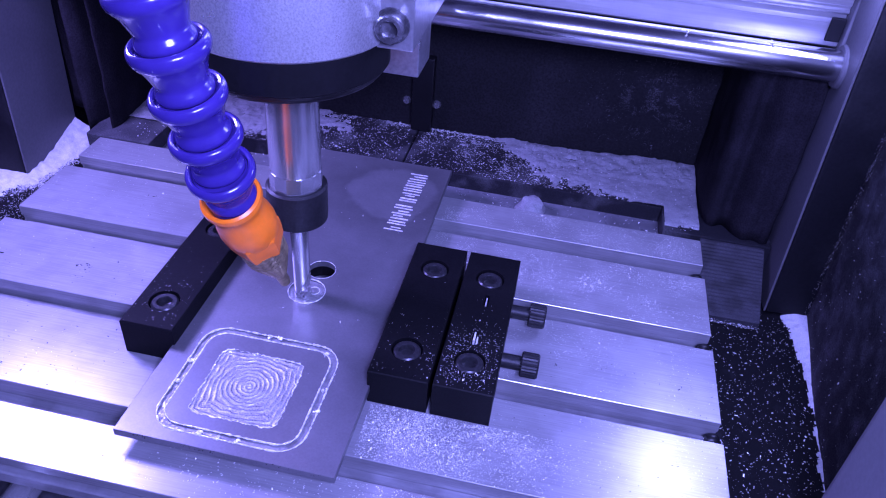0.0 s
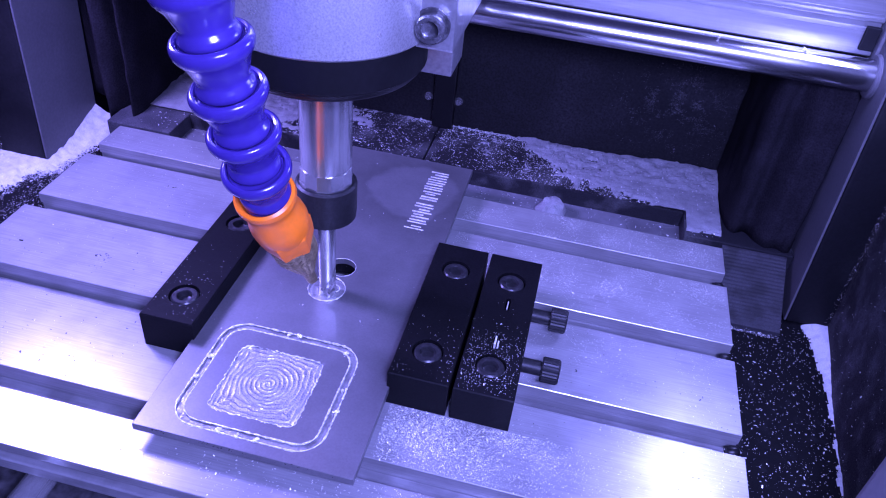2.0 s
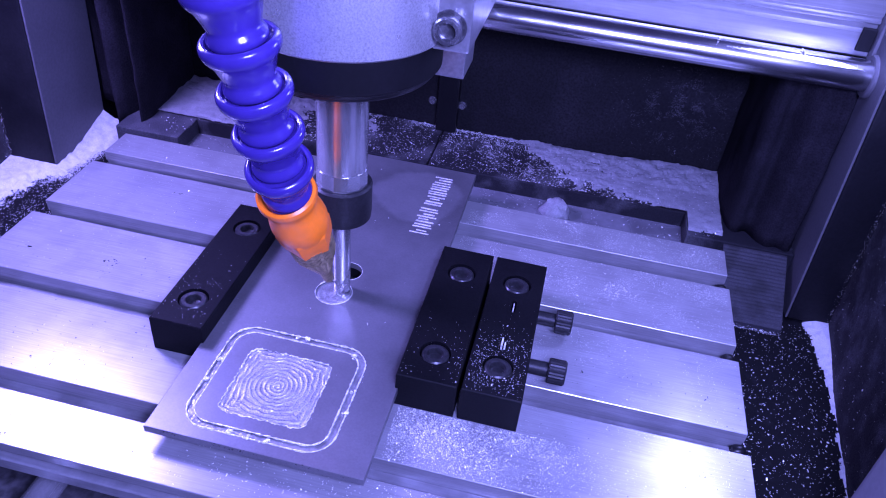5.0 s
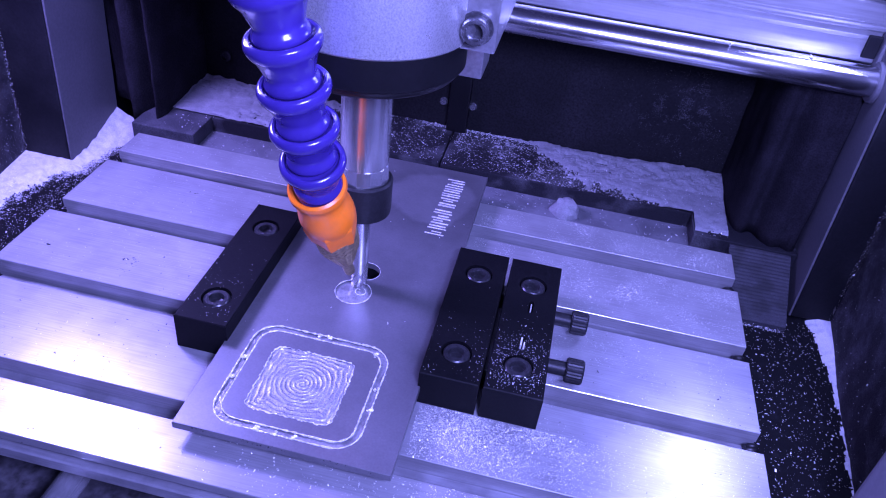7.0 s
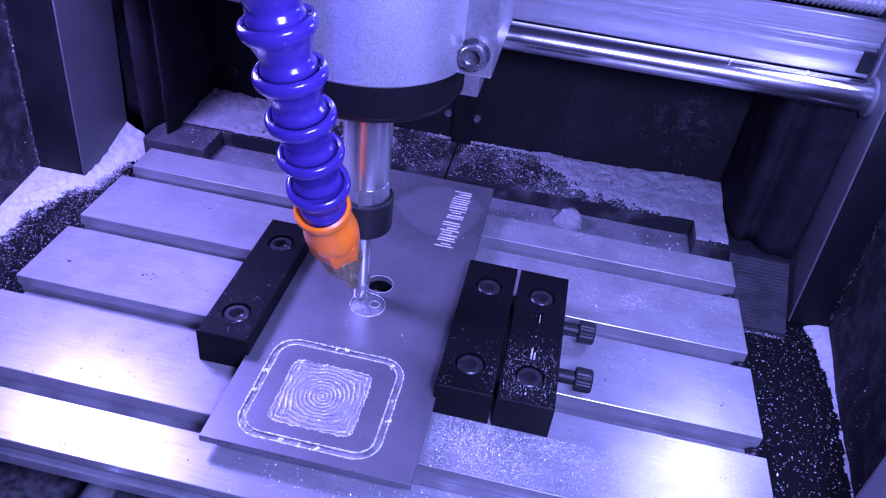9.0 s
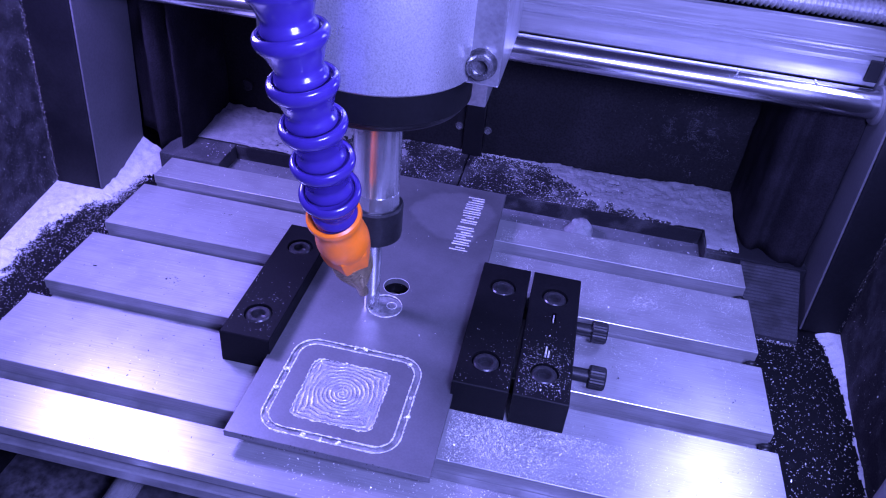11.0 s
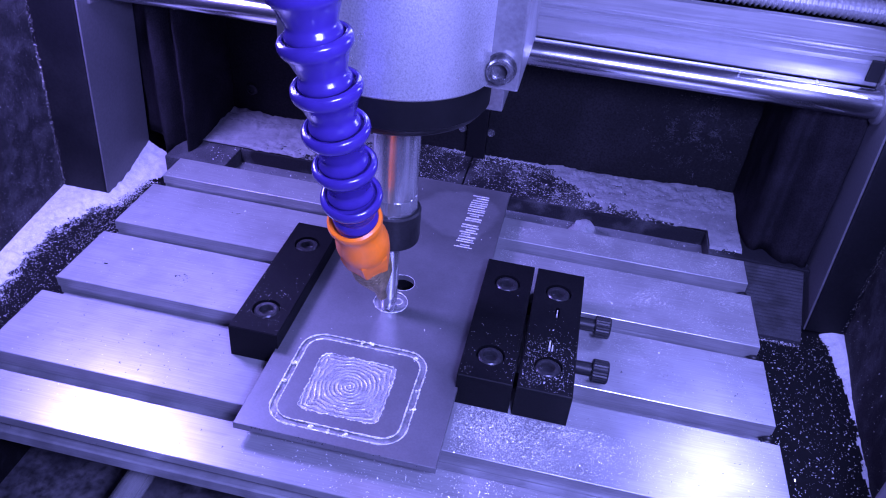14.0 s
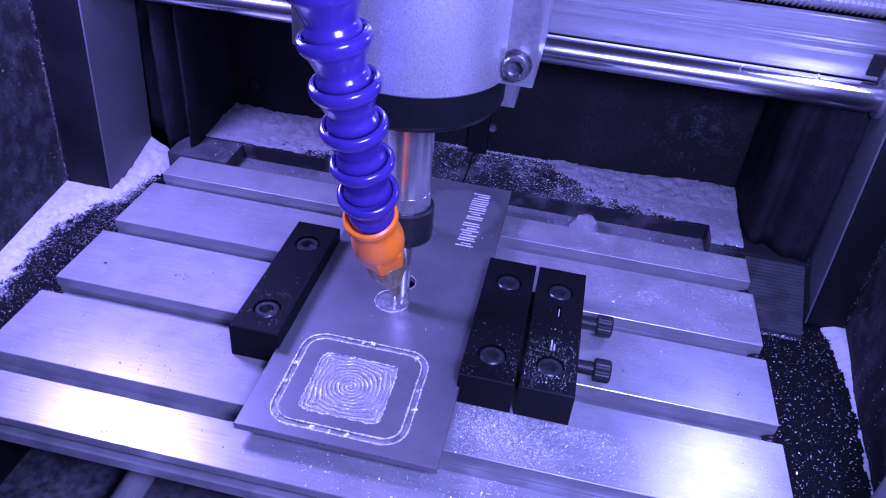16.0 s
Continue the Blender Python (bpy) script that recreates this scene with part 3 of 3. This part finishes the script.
def side_screw(y):
    s = empty("side_screw", "black socket screw pressing the clamp block sideways", "screw", "side screws", 74.35, y, 6.6)
    part("shank", lathe([(0, 0), (2.6, 0), (2.6, 7), (0, 7)], 20, pose(0, 0, 0, 0, 90, 0)), BLACK_STEEL, s, smooth=True)
    prof = [(0, 6.6), (4.0, 6.6), (4.4, 7.1), (4.4, 12.2), (3.9, 12.8), (2.6, 12.8), (2.4, 12.4), (2.4, 9.6), (0, 9.2)]
    head = lathe(prof, 48)
    for v in head.verts:
        if math.hypot(v.co.x, v.co.y) > 4.2 and round(math.atan2(v.co.y, v.co.x) / math.pi * 24) % 2:
            v.co.x, v.co.y = v.co.x * 0.95, v.co.y * 0.95
    bmesh.ops.transform(head, matrix=pose(0, 0, 0, 0, 90, 0), verts=head.verts)
    part("head", head, BLACK_STEEL, s, "black knurled screw head")
    on_table.append(s)


side_screw(2.9)
side_screw(28.6)

# ---- spindle, carriage ----
AX, AY = -1.6, 17.3
spindle = empty("spindle_motor", "silver spindle motor holding a milling cutter", "spindle")
SP = pose(AX * 0.001, AY * 0.001, 0)
on_carriage.append(spindle)
part("motor_body", lathe([(0, 110.8), (29.9, 110.8), (30.5, 111.4), (30.5, 215), (29, 216), (0, 216)], 64), SILVER, spindle, at=SP, smooth=True)
part("end_ring", lathe([(8.2, 98.2), (26.5, 98.2), (27.6, 98.6), (28.4, 99.6), (28.6, 100.6), (29.7, 101.4), (29.7, 110.7), (8.2, 110.7)], 64), RUBBER, spindle, "black plastic end ring", SP, True)
part("shaft", lathe([(0, 50), (8.0, 50), (8.3, 66), (8.3, 104), (0, 104)], 40), STEEL, spindle, "polished steel spindle nose", SP, True)
part("wrench_flat", lathe([(0, 56.3), (8.7, 56.3), (8.55, 62), (0, 62)], 12), STEEL, spindle, "bright faceted band above the collet nut", SP)
part("collet_nut", lathe([(3.2, 41.6), (8.4, 41.6), (9.9, 42.8), (10.1, 45), (10.1, 55.6), (9.4, 56.2), (8.4, 56.2), (8.4, 50), (3.2, 50)], 40), BLACK_STEEL, spindle, "black collet nut", SP, True)


def cutter():
    bm = lathe([(0, 20), (3.15, 20), (3.15, 44), (0, 44)], 24)
    n, h0, h1 = 24, 6.4, 20.0
    rows = []
    for k in range(19):
        z = h0 + (h1 - h0) * k / 18
        rows.append([bm.verts.new((r * math.cos(a + 0.16 * z), r * math.sin(a + 0.16 * z), z))
                     for a, r in ((2 * math.pi * i / n, 3.1 - (1.0 if i % 12 in (0, 1, 2) else 0.0)) for i in range(n))])
    for p, q in zip(rows, rows[1:]):
        for i in range(n):
            bm.faces.new((p[i], p[(i + 1) % n], q[(i + 1) % n], q[i]))
    bm.faces.new(rows[0])
    bm.faces.new(rows[-1])
    bmesh.ops.recalc_face_normals(bm, faces=bm.faces)
    return bm


part("cutter", cutter(), STEEL, spindle, "fluted steel milling cutter", SP, True)

carriage = empty("spindle_carriage", "aluminium spindle clamp and carriage block on the gantry", "carriage")
on_carriage.append(carriage)
CLAMP = material("machined_aluminium", (0.40, 0.40, 0.43), 0.3, 0.75, 700, 0.15, 0.15, 60, 0.25)
part("clamp", boxed(24, 37.2, 9.5, 60, 110, 215, bevel=0.8), CLAMP, carriage)
part("clamp", boxed(-40, -27, 9.5, 60, 112, 215, bevel=0.8), CLAMP, carriage)
part("lower_block", boxed(11, 29.2, 56, 74, 81, 112, bevel=0.6), CLAMP, carriage)
part("back_plate", boxed(-36, 30, 60.2, 104, 96, 215, bevel=0.8), CLAMP, carriage)
SCUFFED = material("scuffed_screw_steel", (0.24, 0.24, 0.26), 0.25, 0.8, 900, 0.3, 0.3, 300, 0.5)
for z in (117, 152.5):
    part("clamp_screw", lathe([(0, 0), (4.0, 0), (4.0, -3.8), (3.5, -4.3), (2.6, -4.3), (2.4, -4), (2.4, -2), (0, -1.8)], 28, pose(31.2, 9.4, z, -90, 0, 0)), SCUFFED, carriage, "dark socket screw", smooth=True)
    part("washer", lathe([(3, 0), (4.9, 0), (4.9, -0.7), (3, -0.7)], 28, pose(31.2, 9.4, z, -90, 0, 0)), SCUFFED, carriage, "scuffed steel washer")

# ---- coolant hose ----
hose = empty("coolant_hose", "blue jointed coolant hose with an orange nozzle", "hose")
on_carriage.append(hose)
AXIS = [(-19.5, -39.5, 185.8), (-17.0, -39.2, 173.2), (-14.8, -38.8, 160.6), (-12.4, -38.4, 148.2), (-10.4, -37.7, 135.8), (-8.0, -36.6, 123.5), (-6.2, -34.8, 111.2), (-4.6, -32.2, 99.2), (-3.4, -29.5, 87.8),
        (-3.0, -25.0, 76.6)]


def aim(a, b):
    """A pose at a whose z axis points to b, in millimetres turned to metres."""
    a, b = Vector(a), Vector(b)
    return Matrix.Translation(a * 0.001) @ (b - a).to_track_quat("Z", "Y").to_matrix().to_4x4()


JOINT = mesh_of("hose_joint", lathe([(5.2, -12.4), (6.4, -12.2), (7.1, -11.4), (7.2, -10.6), (6.9, -9.7), (6.45, -8.9), (6.3, -8.2), (6.5, -7.4), (7.2, -5.4), (8.0, -3.4), (8.75, -2.5), (9.35, -1.6), (9.65, -0.5), (9.55, 0.6), (9.1, 1.3),
                                     (8.5, 1.55), (7.95, 1.35), (7.65, 0.8), (7.5, 0.2), (4.5, 0.0), (4.5, -12.4)], 48), BLUE, True)
for k in range(len(AXIS) - 1):
    ob = new("hose_joint", JOINT)
    ob.matrix_basis = Matrix.Translation((0.0005, 0, 0)) @ aim(AXIS[k + 0], AXIS[k + 1]) @ pose(0, 0, 0, 180, 0, 0)
    s = 1.03 if k < 4 else 1.0 - 0.015 * (k - 4)
    ob.scale = (s, s, (Vector(AXIS[k + 1]) - Vector(AXIS[k])).length / 12.2)
    ob.parent = hose
NOZ = aim((-2.9, -23.0, 72.6), (0.6, -1.2, 27.6)) @ Matrix.Diagonal((0.92, 0.92, 1.0, 1))
oz = lathe([(6.6, 4.0), (6.95, -3.0), (7.6, -5.4), (8.3, -6.0), (9.1, -5.4), (9.3, -4.0), (8.9, -2.8), (8.1, -1.4), (7.8, 0.5), (8.2, 3), (8.9, 6), (9.2, 8.6), (9.0, 11), (8.3, 13.6), (6.0, 14.5)], 40)
hexring = lathe([(6, 9.6), (8.3, 10.2), (9.3, 12.6), (8.9, 17.0), (8.3, 20.6), (7.6, 21.8), (4, 21.6)], 6)
part("hose_end", lathe([(0, -9.6), (5.6, -9.4), (6.5, -8.6), (6.9, -7.4), (6.9, -3), (6.7, 4), (0, 4)], 40), BLUE, hose, at=NOZ, smooth=True)
nozzle = part("nozzle", oz, ORANGE, hose, "orange plastic nozzle", NOZ, True)
part("hex_end", hexring, ORANGE, nozzle, "orange hexagonal nozzle end", pose(0, 0, 0, 0, 0, 12))


def knurl():
    bm = bmesh.new()
    n, rows = 36, []
    for k in range(21):
        z = 20 + 20 * k / 20
        base = 7.5 - 0.04 * k if k < 7 else 7.22 - 4.4 * (k - 7) / 13
        rows.append([bm.verts.new((r * math.cos(a), r * math.sin(a), z)) for a, r in
                     ((2 * math.pi * (i + 0.5 * (k % 2)) / n, base + (0.24 if (i + k) % 2 else -0.18)) for i in range(n))])
    for p, q in zip(rows, rows[1:]):
        for i in range(n):
            bm.faces.new((p[i], p[(i + 1) % n], q[(i + 1) % n], q[i]))
    bm.faces.new(rows[0])
    bm.faces.new(rows[-1])
    lathe([(2.6, 39.5), (2.3, 41), (2.0, 47.5), (1.3, 47.6), (1.2, 44), (0, 44)], 20, bm=bm)
    return bm


part("jet", knurl(), BRASS, nozzle, "dull knurled brass jet")

# ---- dust heaps ----
def heap(name, x0, x1, y0, y1, base, height, label, step=0.75, mat=None):
    bm = relief(x0, x1, y0, y1, step, lambda x, y: base + height(x, y) + 0.25 * wobble(x, y, 0.35, 2) + 0.10 * wobble(x, y, 1.3, 6), lambda x, y: height(x, y) > 0.1)
    me = mesh_of(name, bm, mat or DUST, True)
    return tagged(new(name, me), label, "dust heap", kind="stuff")


def left_heap(x, y):
    edge = 10 + max(0, y - 45) ** 2 * 0.0085 + 4 * wobble(x, y, 0.08, 1) + 3.5 * wobble(x, y, 0.3, 4) + 2 * wobble(x, y, 0.9, 4) - max(0, 20 - y) * 0.1
    return min((edge - (x + 188 + 0.14 * y)) * 0.45, 3.4)


def left_foot(x, y):
    edge = 6.5 + 3 * wobble(x, y, 0.09, 7) + 1.6 * wobble(x, y, 0.3, 4) + 0.8 * wobble(x, y, 0.8, 4) + max(0, y - 110) * 0.6 - max(0, (94 - y)) * 0.8
    return min((edge - (x + 176)) * 0.55, 3 + max(y - 92, 0) * 0.24)


def right_heap(x, y):
    edge = 1.4 + (max(0, y - 32) / 60) ** 2 * 8.5 + 1.6 * wobble(x, y, 0.12, 3) + 1.4 * wobble(x, y, 0.5, 9)
    return min((edge - (192.4 + 0.09 * y - x)) * 0.5, 3.0)


def rear_right(x, y):
    d = (x - 60) / 95 + (y - 150) / 70 + 0.55 * wobble(x, y, 0.05, 3) + 0.35 * wobble(x, y, 0.2, 5) + 0.25 * wobble(x, y, 0.7, 6)
    return min(d * 2.5, 1 + max(0, y - 150) * 0.35) - max(0, 118 - y) * 0.6


def rear_left(x, y):
    d = 0.25 - (x + 60) / 70 + (y - 158) / 60 + 0.6 * wobble(x, y, 0.06, 13) + 0.5 * wobble(x, y, 0.25, 15) + 0.3 * wobble(x, y, 0.8, 16)
    return min(d * 2.0, 1 + max(0, y - 150) * 0.25)


heap("dust_heap_wall", -203.8, -170, -60, 95, -24, left_heap, "white metal dust piled along the side wall")
heap("dust_heap_upright", -175.8, -138, 80, 139, -24, left_foot, "white metal dust piled at the upright")
heap("dust_heap_wall", 170, 202.8, -70, 95, -24, right_heap, "white metal dust piled along the side wall")
heap("dust_heap_deck", 20, 150.5, 112, 171.5, -1, lambda x, y: rear_right(x, y) if (y > 131.5 or x > 134.5) and y > 114 else -1, "white metal dust drifted over the rear deck", mat=SHADED_DUST)
heap("dust_heap_deck", -138.5, -8, 131.5, 171.5, -1, rear_left, "white metal dust drifted over the rear deck", mat=SHADED_DUST)

# ---- chips ----
SMEAR = (125, 32)


def chips(name, n, place, lo, hi, seed, label, moves=False, mat=None):
    rng = random.Random(seed)
    spots = []
    while len(spots) < n:
        p = place(rng)
        if p:
            spots.append((*p, (lo * 0.8 + (hi * 1.15 - lo * 0.8) * rng.random() ** 2.2) * (2.0 if rng.random() < 0.03 else 1)))
    ob = tagged(new(name, flakes(spots, rng, mat)), label, "metal chips", kind="stuff")
    if moves:
        on_table.append(ob)


def slots_free(y):
    return not any(a < y < b for a, b in ((-51.5, -43.4), (-8.8, 0.4), (35.1, 43.9), (78.4, 87.7)))


def front_patch(rng):
    x, y = rng.gauss(54, 20), -21.5 - abs(rng.gauss(0, 13))
    return (x, y, 0) if x > 35 and y > -68 and slots_free(y) and wobble(x, y, 0.11, 6) + 0.5 * wobble(x, y, 0.5, 2) > rng.uniform(-0.75, 0.35) else None


def table_right(rng):
    x, y = rng.uniform(75, 149), rng.uniform(-40, 105)
    ok = slots_free(y) and wobble(x, y, 0.06, 4) + 0.006 * y > rng.uniform(-0.2, 0.75)
    return (x, y, 0) if ok else None


def table_rear(rng):
    x, y = rng.uniform(36, 149), rng.uniform(52, 105)
    return (x, y, 0) if slots_free(y) and wobble(x, y, 0.09, 14) > rng.uniform(-0.1, 0.6) else None


def table_left(rng):
    x, y = rng.uniform(-138, -53), rng.uniform(-69, 105)
    return (x, y, 0) if slots_free(y) and rng.random() < 0.15 + 0.008 * max(y, 0) else None


def front_plank(rng):
    x, y = rng.uniform(-40, 60), rng.uniform(-69, -52)
    return (x, y, 0) if rng.random() < 0.3 + 0.007 * x else None


def on_blocks(rng):
    x, y = rng.gauss(64, 6), rng.gauss(-8, 9)
    if rng.random() < 0.35:
        x, y = rng.choice((rng.uniform(34, 53), rng.uniform(55, 74), rng.uniform(-52, -34))), rng.gauss(-10, 14)
    ok = -20.5 < y < 49 and (33.8 < x < 52.8 or 55.1 < x < 73.9 or -51.8 < x < -33.8)
    return (x, y, ZB if not any(math.hypot(x - c, y - b) < 5 for c in (-42.8, 43.4, 64.5) for b in BOLT_Y) else ZB - 4) if ok else None


def on_plate(rng):
    x, y = rng.uniform(-33, 33), rng.uniform(-56, 116)
    return (x, y, ZP)


def ledge_right(rng):
    return rng.uniform(150, 200), rng.uniform(-90, 94), -24


def ledge_left(rng):
    return rng.uniform(-200, -140), rng.uniform(-60, 94), -24


def deck_spots(rng):
    x, y = rng.uniform(-138, 150), rng.uniform(114, 171)
    return (x, y, -1 if (y > 131 or not -115 < x < 134) else -9)


chips("table_chips", 15000, front_patch, 0.05, 0.17, 1, "fine bright chips piled beside the clamp blocks", True)
chips("table_chips", 5200, table_right, 0.05, 0.16, 2, "fine bright chips scattered on the table", True)
chips("table_chips", 8500, table_rear, 0.05, 0.15, 3, "fine bright chips scattered on the table", True)
chips("table_chips", 1300, table_left, 0.05, 0.17, 5, "fine bright chips scattered on the table", True)
chips("table_chips", 600, front_plank, 0.10, 0.28, 6, "fine bright chips scattered on the table", True)
chips("block_chips", 1300, on_blocks, 0.05, 0.17, 7, "bright chips lying on the black clamp blocks", True)
chips("plate_chips", 60, on_plate, 0.10, 0.26, 8, "a few fine chips on the plate", True)
chips("ledge_chips", 3500, ledge_right, 0.07, 0.33, 9, "bright chips strewn over the black ledge")
chips("ledge_chips", 5600, ledge_left, 0.07, 0.27, 10, "bright chips strewn over the black ledge")
chips("seam_dust", 1100, lambda rng: (lambda z: (-200.6 + 0.04 * (z + 22) + rng.gauss(0, 0.5), 94.2 + rng.gauss(0, 0.4), z))(rng.uniform(-22, 170)), 0.07, 0.24, 21, "pale dust caught in the wall seam")
chips("seam_dust", 700, lambda rng: (lambda z: (200.2 - 0.03 * (z + 22) + rng.gauss(0, 0.5), 94.2 + rng.gauss(0, 0.4), z))(rng.uniform(-22, 150)), 0.06, 0.2, 22, "pale dust caught in the wall seam")
chips("rail_chips", 26, lambda rng: (rng.choice((118, 121, 151, 152, 151.5, rng.uniform(40, 170))) + rng.gauss(0, 0.5), 111 + rng.gauss(0, 1.0), 91.0), 0.3, 0.7, 23, "a few chips clinging to the guide rail")
chips("table_pits", 160, lambda rng: (lambda x, y: (x, y, 0) if slots_free(y) else None)(rng.gauss(-85, 22), rng.gauss(-28, 22)), 0.10, 0.32, 41, "dark specks and pits on the worn table", True, BLACK_STEEL)
chips("wall_chips", 1300, lambda rng: (lambda y, z: (201.0 - 0.108 * (94.5 - y) - 0.03 * (z + 22) - 0.25, y, z))(rng.uniform(-120, 94), rng.uniform(-22, 120)), 0.06, 0.19, 42, "fine chips clinging to the fabric wall")
chips("wall_chips", 2600, lambda rng: (lambda y, z: (-201.3 + 0.13 * (94.5 - y) + 0.04 * (z + 22) + 0.3, y, z))(rng.uniform(0, 94), -22 + 150 * rng.random() ** 1.7), 0.05, 0.15, 43, "fine chips clinging to the fabric wall")
chips("heap_glints", 350, lambda rng: (lambda x, y: (x, y, rear_right(x, y) - 0.8) if rear_right(x, y) > 0.5 else None)(rng.uniform(60, 150), rng.uniform(132, 170)), 0.10, 0.28, 44, "glinting chips in the dust heap")
chips("seam_dust", 220, lambda rng: (rng.uniform(151, 179), 82.2 - abs(rng.gauss(0, 0.3)), -23.4 + abs(rng.gauss(0, 0.8))), 0.10, 0.32, 56, "pale dust along the foot of the ribbed plate")
chips("wall_smear", 5200, lambda rng: (lambda x, z: (x, 171.6, z) if wobble(x, z, 0.16, 3) + 0.7 * wobble(x, z, 0.5, 5) > rng.uniform(-0.1, 0.7) else None)(rng.gauss(SMEAR[0], 13), rng.gauss(SMEAR[1], 11)), 0.07, 0.22, 45,
      "dull dust smeared on the rear panel", mat=material("dull_smear", (0.12, 0.12, 0.135), 0.8, 0.0, 900, 0.3, 0, 100, 0.5))
chips("table_pits", 260, lambda rng: (lambda x, y: (x, y, 0) if slots_free(y) else None)(rng.uniform(76, 149), rng.uniform(-43, 34)), 0.06, 0.2, 55, "dark specks and pits on the worn table", True, BLACK_STEEL)
chips("dark_chips", 70, lambda rng: (lambda x, y: (x, y, 0) if slots_free(y) else None)(rng.choice((rng.gauss(-90, 2.0), rng.uniform(-135, -55), rng.uniform(80, 148))), rng.choice((rng.gauss(13, 2), rng.uniform(-69, 70)))), 0.15, 0.4, 24,
      "a few dark chips on the table", True, BLACK_STEEL)
chips("heap_glints", 260, lambda rng: (-198 + 0.12 * (94 - y) + rng.uniform(0, 9), y, -20.6) if (y := rng.uniform(20, 93)) else None, 0.12, 0.32, 31, "glinting chips in the dust heap")


def deck_fringe(rng):
    x, y = rng.uniform(10, 150), rng.uniform(132, 171)
    d = (x - 60) / 95 + (y - 150) / 70 + 0.5 * wobble(x, y, 0.05, 3) + 0.4 * wobble(x, y, 0.2, 5)
    return (x, y, -1) if -0.75 < d < 0.5 and rng.random() < math.exp(-3.5 * abs(d)) else None


chips("dust_fringe", 4200, deck_fringe, 0.10, 0.32, 33, "powdery dust thinning out over the rear deck", mat=DUST)
chips("dust_fringe", 1800, lambda rng: (lambda x, y: (x, y, -1) if rear_left(x, y) < 0.3 and rear_left(x, y) > -2.2 and rng.random() < 0.6 else None)(rng.uniform(-138, 4), rng.uniform(132, 171)), 0.10, 0.32, 35,
      "powdery dust thinning out over the rear deck", mat=DUST)
chips("dust_fringe", 1500, lambda rng: (rng.uniform(-8, 150), 171.2 - abs(rng.gauss(0, 1.3)), -1), 0.12, 0.45, 34, "powdery dust along the rear panel", mat=DUST)
chips("ledge_chips", 2600, lambda rng: (rng.uniform(-172, -138), rng.uniform(50, 112), -24), 0.06, 0.20, 51, "fine chips crowded on the black ledge")
chips("dust_fringe", 3600, lambda rng: (lambda x, y: (x, y, -24) if -3.2 < left_heap(x, y) < 0.4 and rng.random() < math.exp(0.9 * left_heap(x, y)) else None)(rng.uniform(-195, -150), rng.uniform(-40, 94)), 0.10, 0.34, 52,
      "powdery dust thinning out over the ledge", mat=DUST)
chips("dust_fringe", 2200, lambda rng: (lambda x, y: (x, y, -24) if -4.5 < left_foot(x, y) < 0.4 and rng.random() < math.exp(0.7 * left_foot(x, y)) else None)(rng.uniform(-175, -138), rng.uniform(70, 118)), 0.10, 0.34, 53,
      "powdery dust thinning out over the ledge", mat=DUST)
chips("plate_nicks", 90, lambda rng: (lambda x: (x, -57.5 - rng.uniform(0, 0.15), ZP - rng.uniform(0.0, 1.2)))(rng.choice((rng.uniform(-34, 34), rng.gauss(-8, 3), rng.gauss(-26, 2)))), 0.10, 0.30, 54, "dark nicks along the plate edge", True, BLACK_STEEL)
chips("deck_chips", 1500, deck_spots, 0.14, 0.36, 11, "bright chips strewn over the rear deck")


def motions():
    for ob in on_table:
        at = ob.matrix_basis.copy()
        walk(ob, [(t, Matrix.Translation((0, y * 0.001, 0)) @ at) for t, x, y in FEED])
    for ob in on_carriage:
        at = ob.matrix_basis.copy()
        walk(ob, [(t, Matrix.Translation((x * 0.001, 0, 0)) @ at) for t, x, y in FEED])


motions()
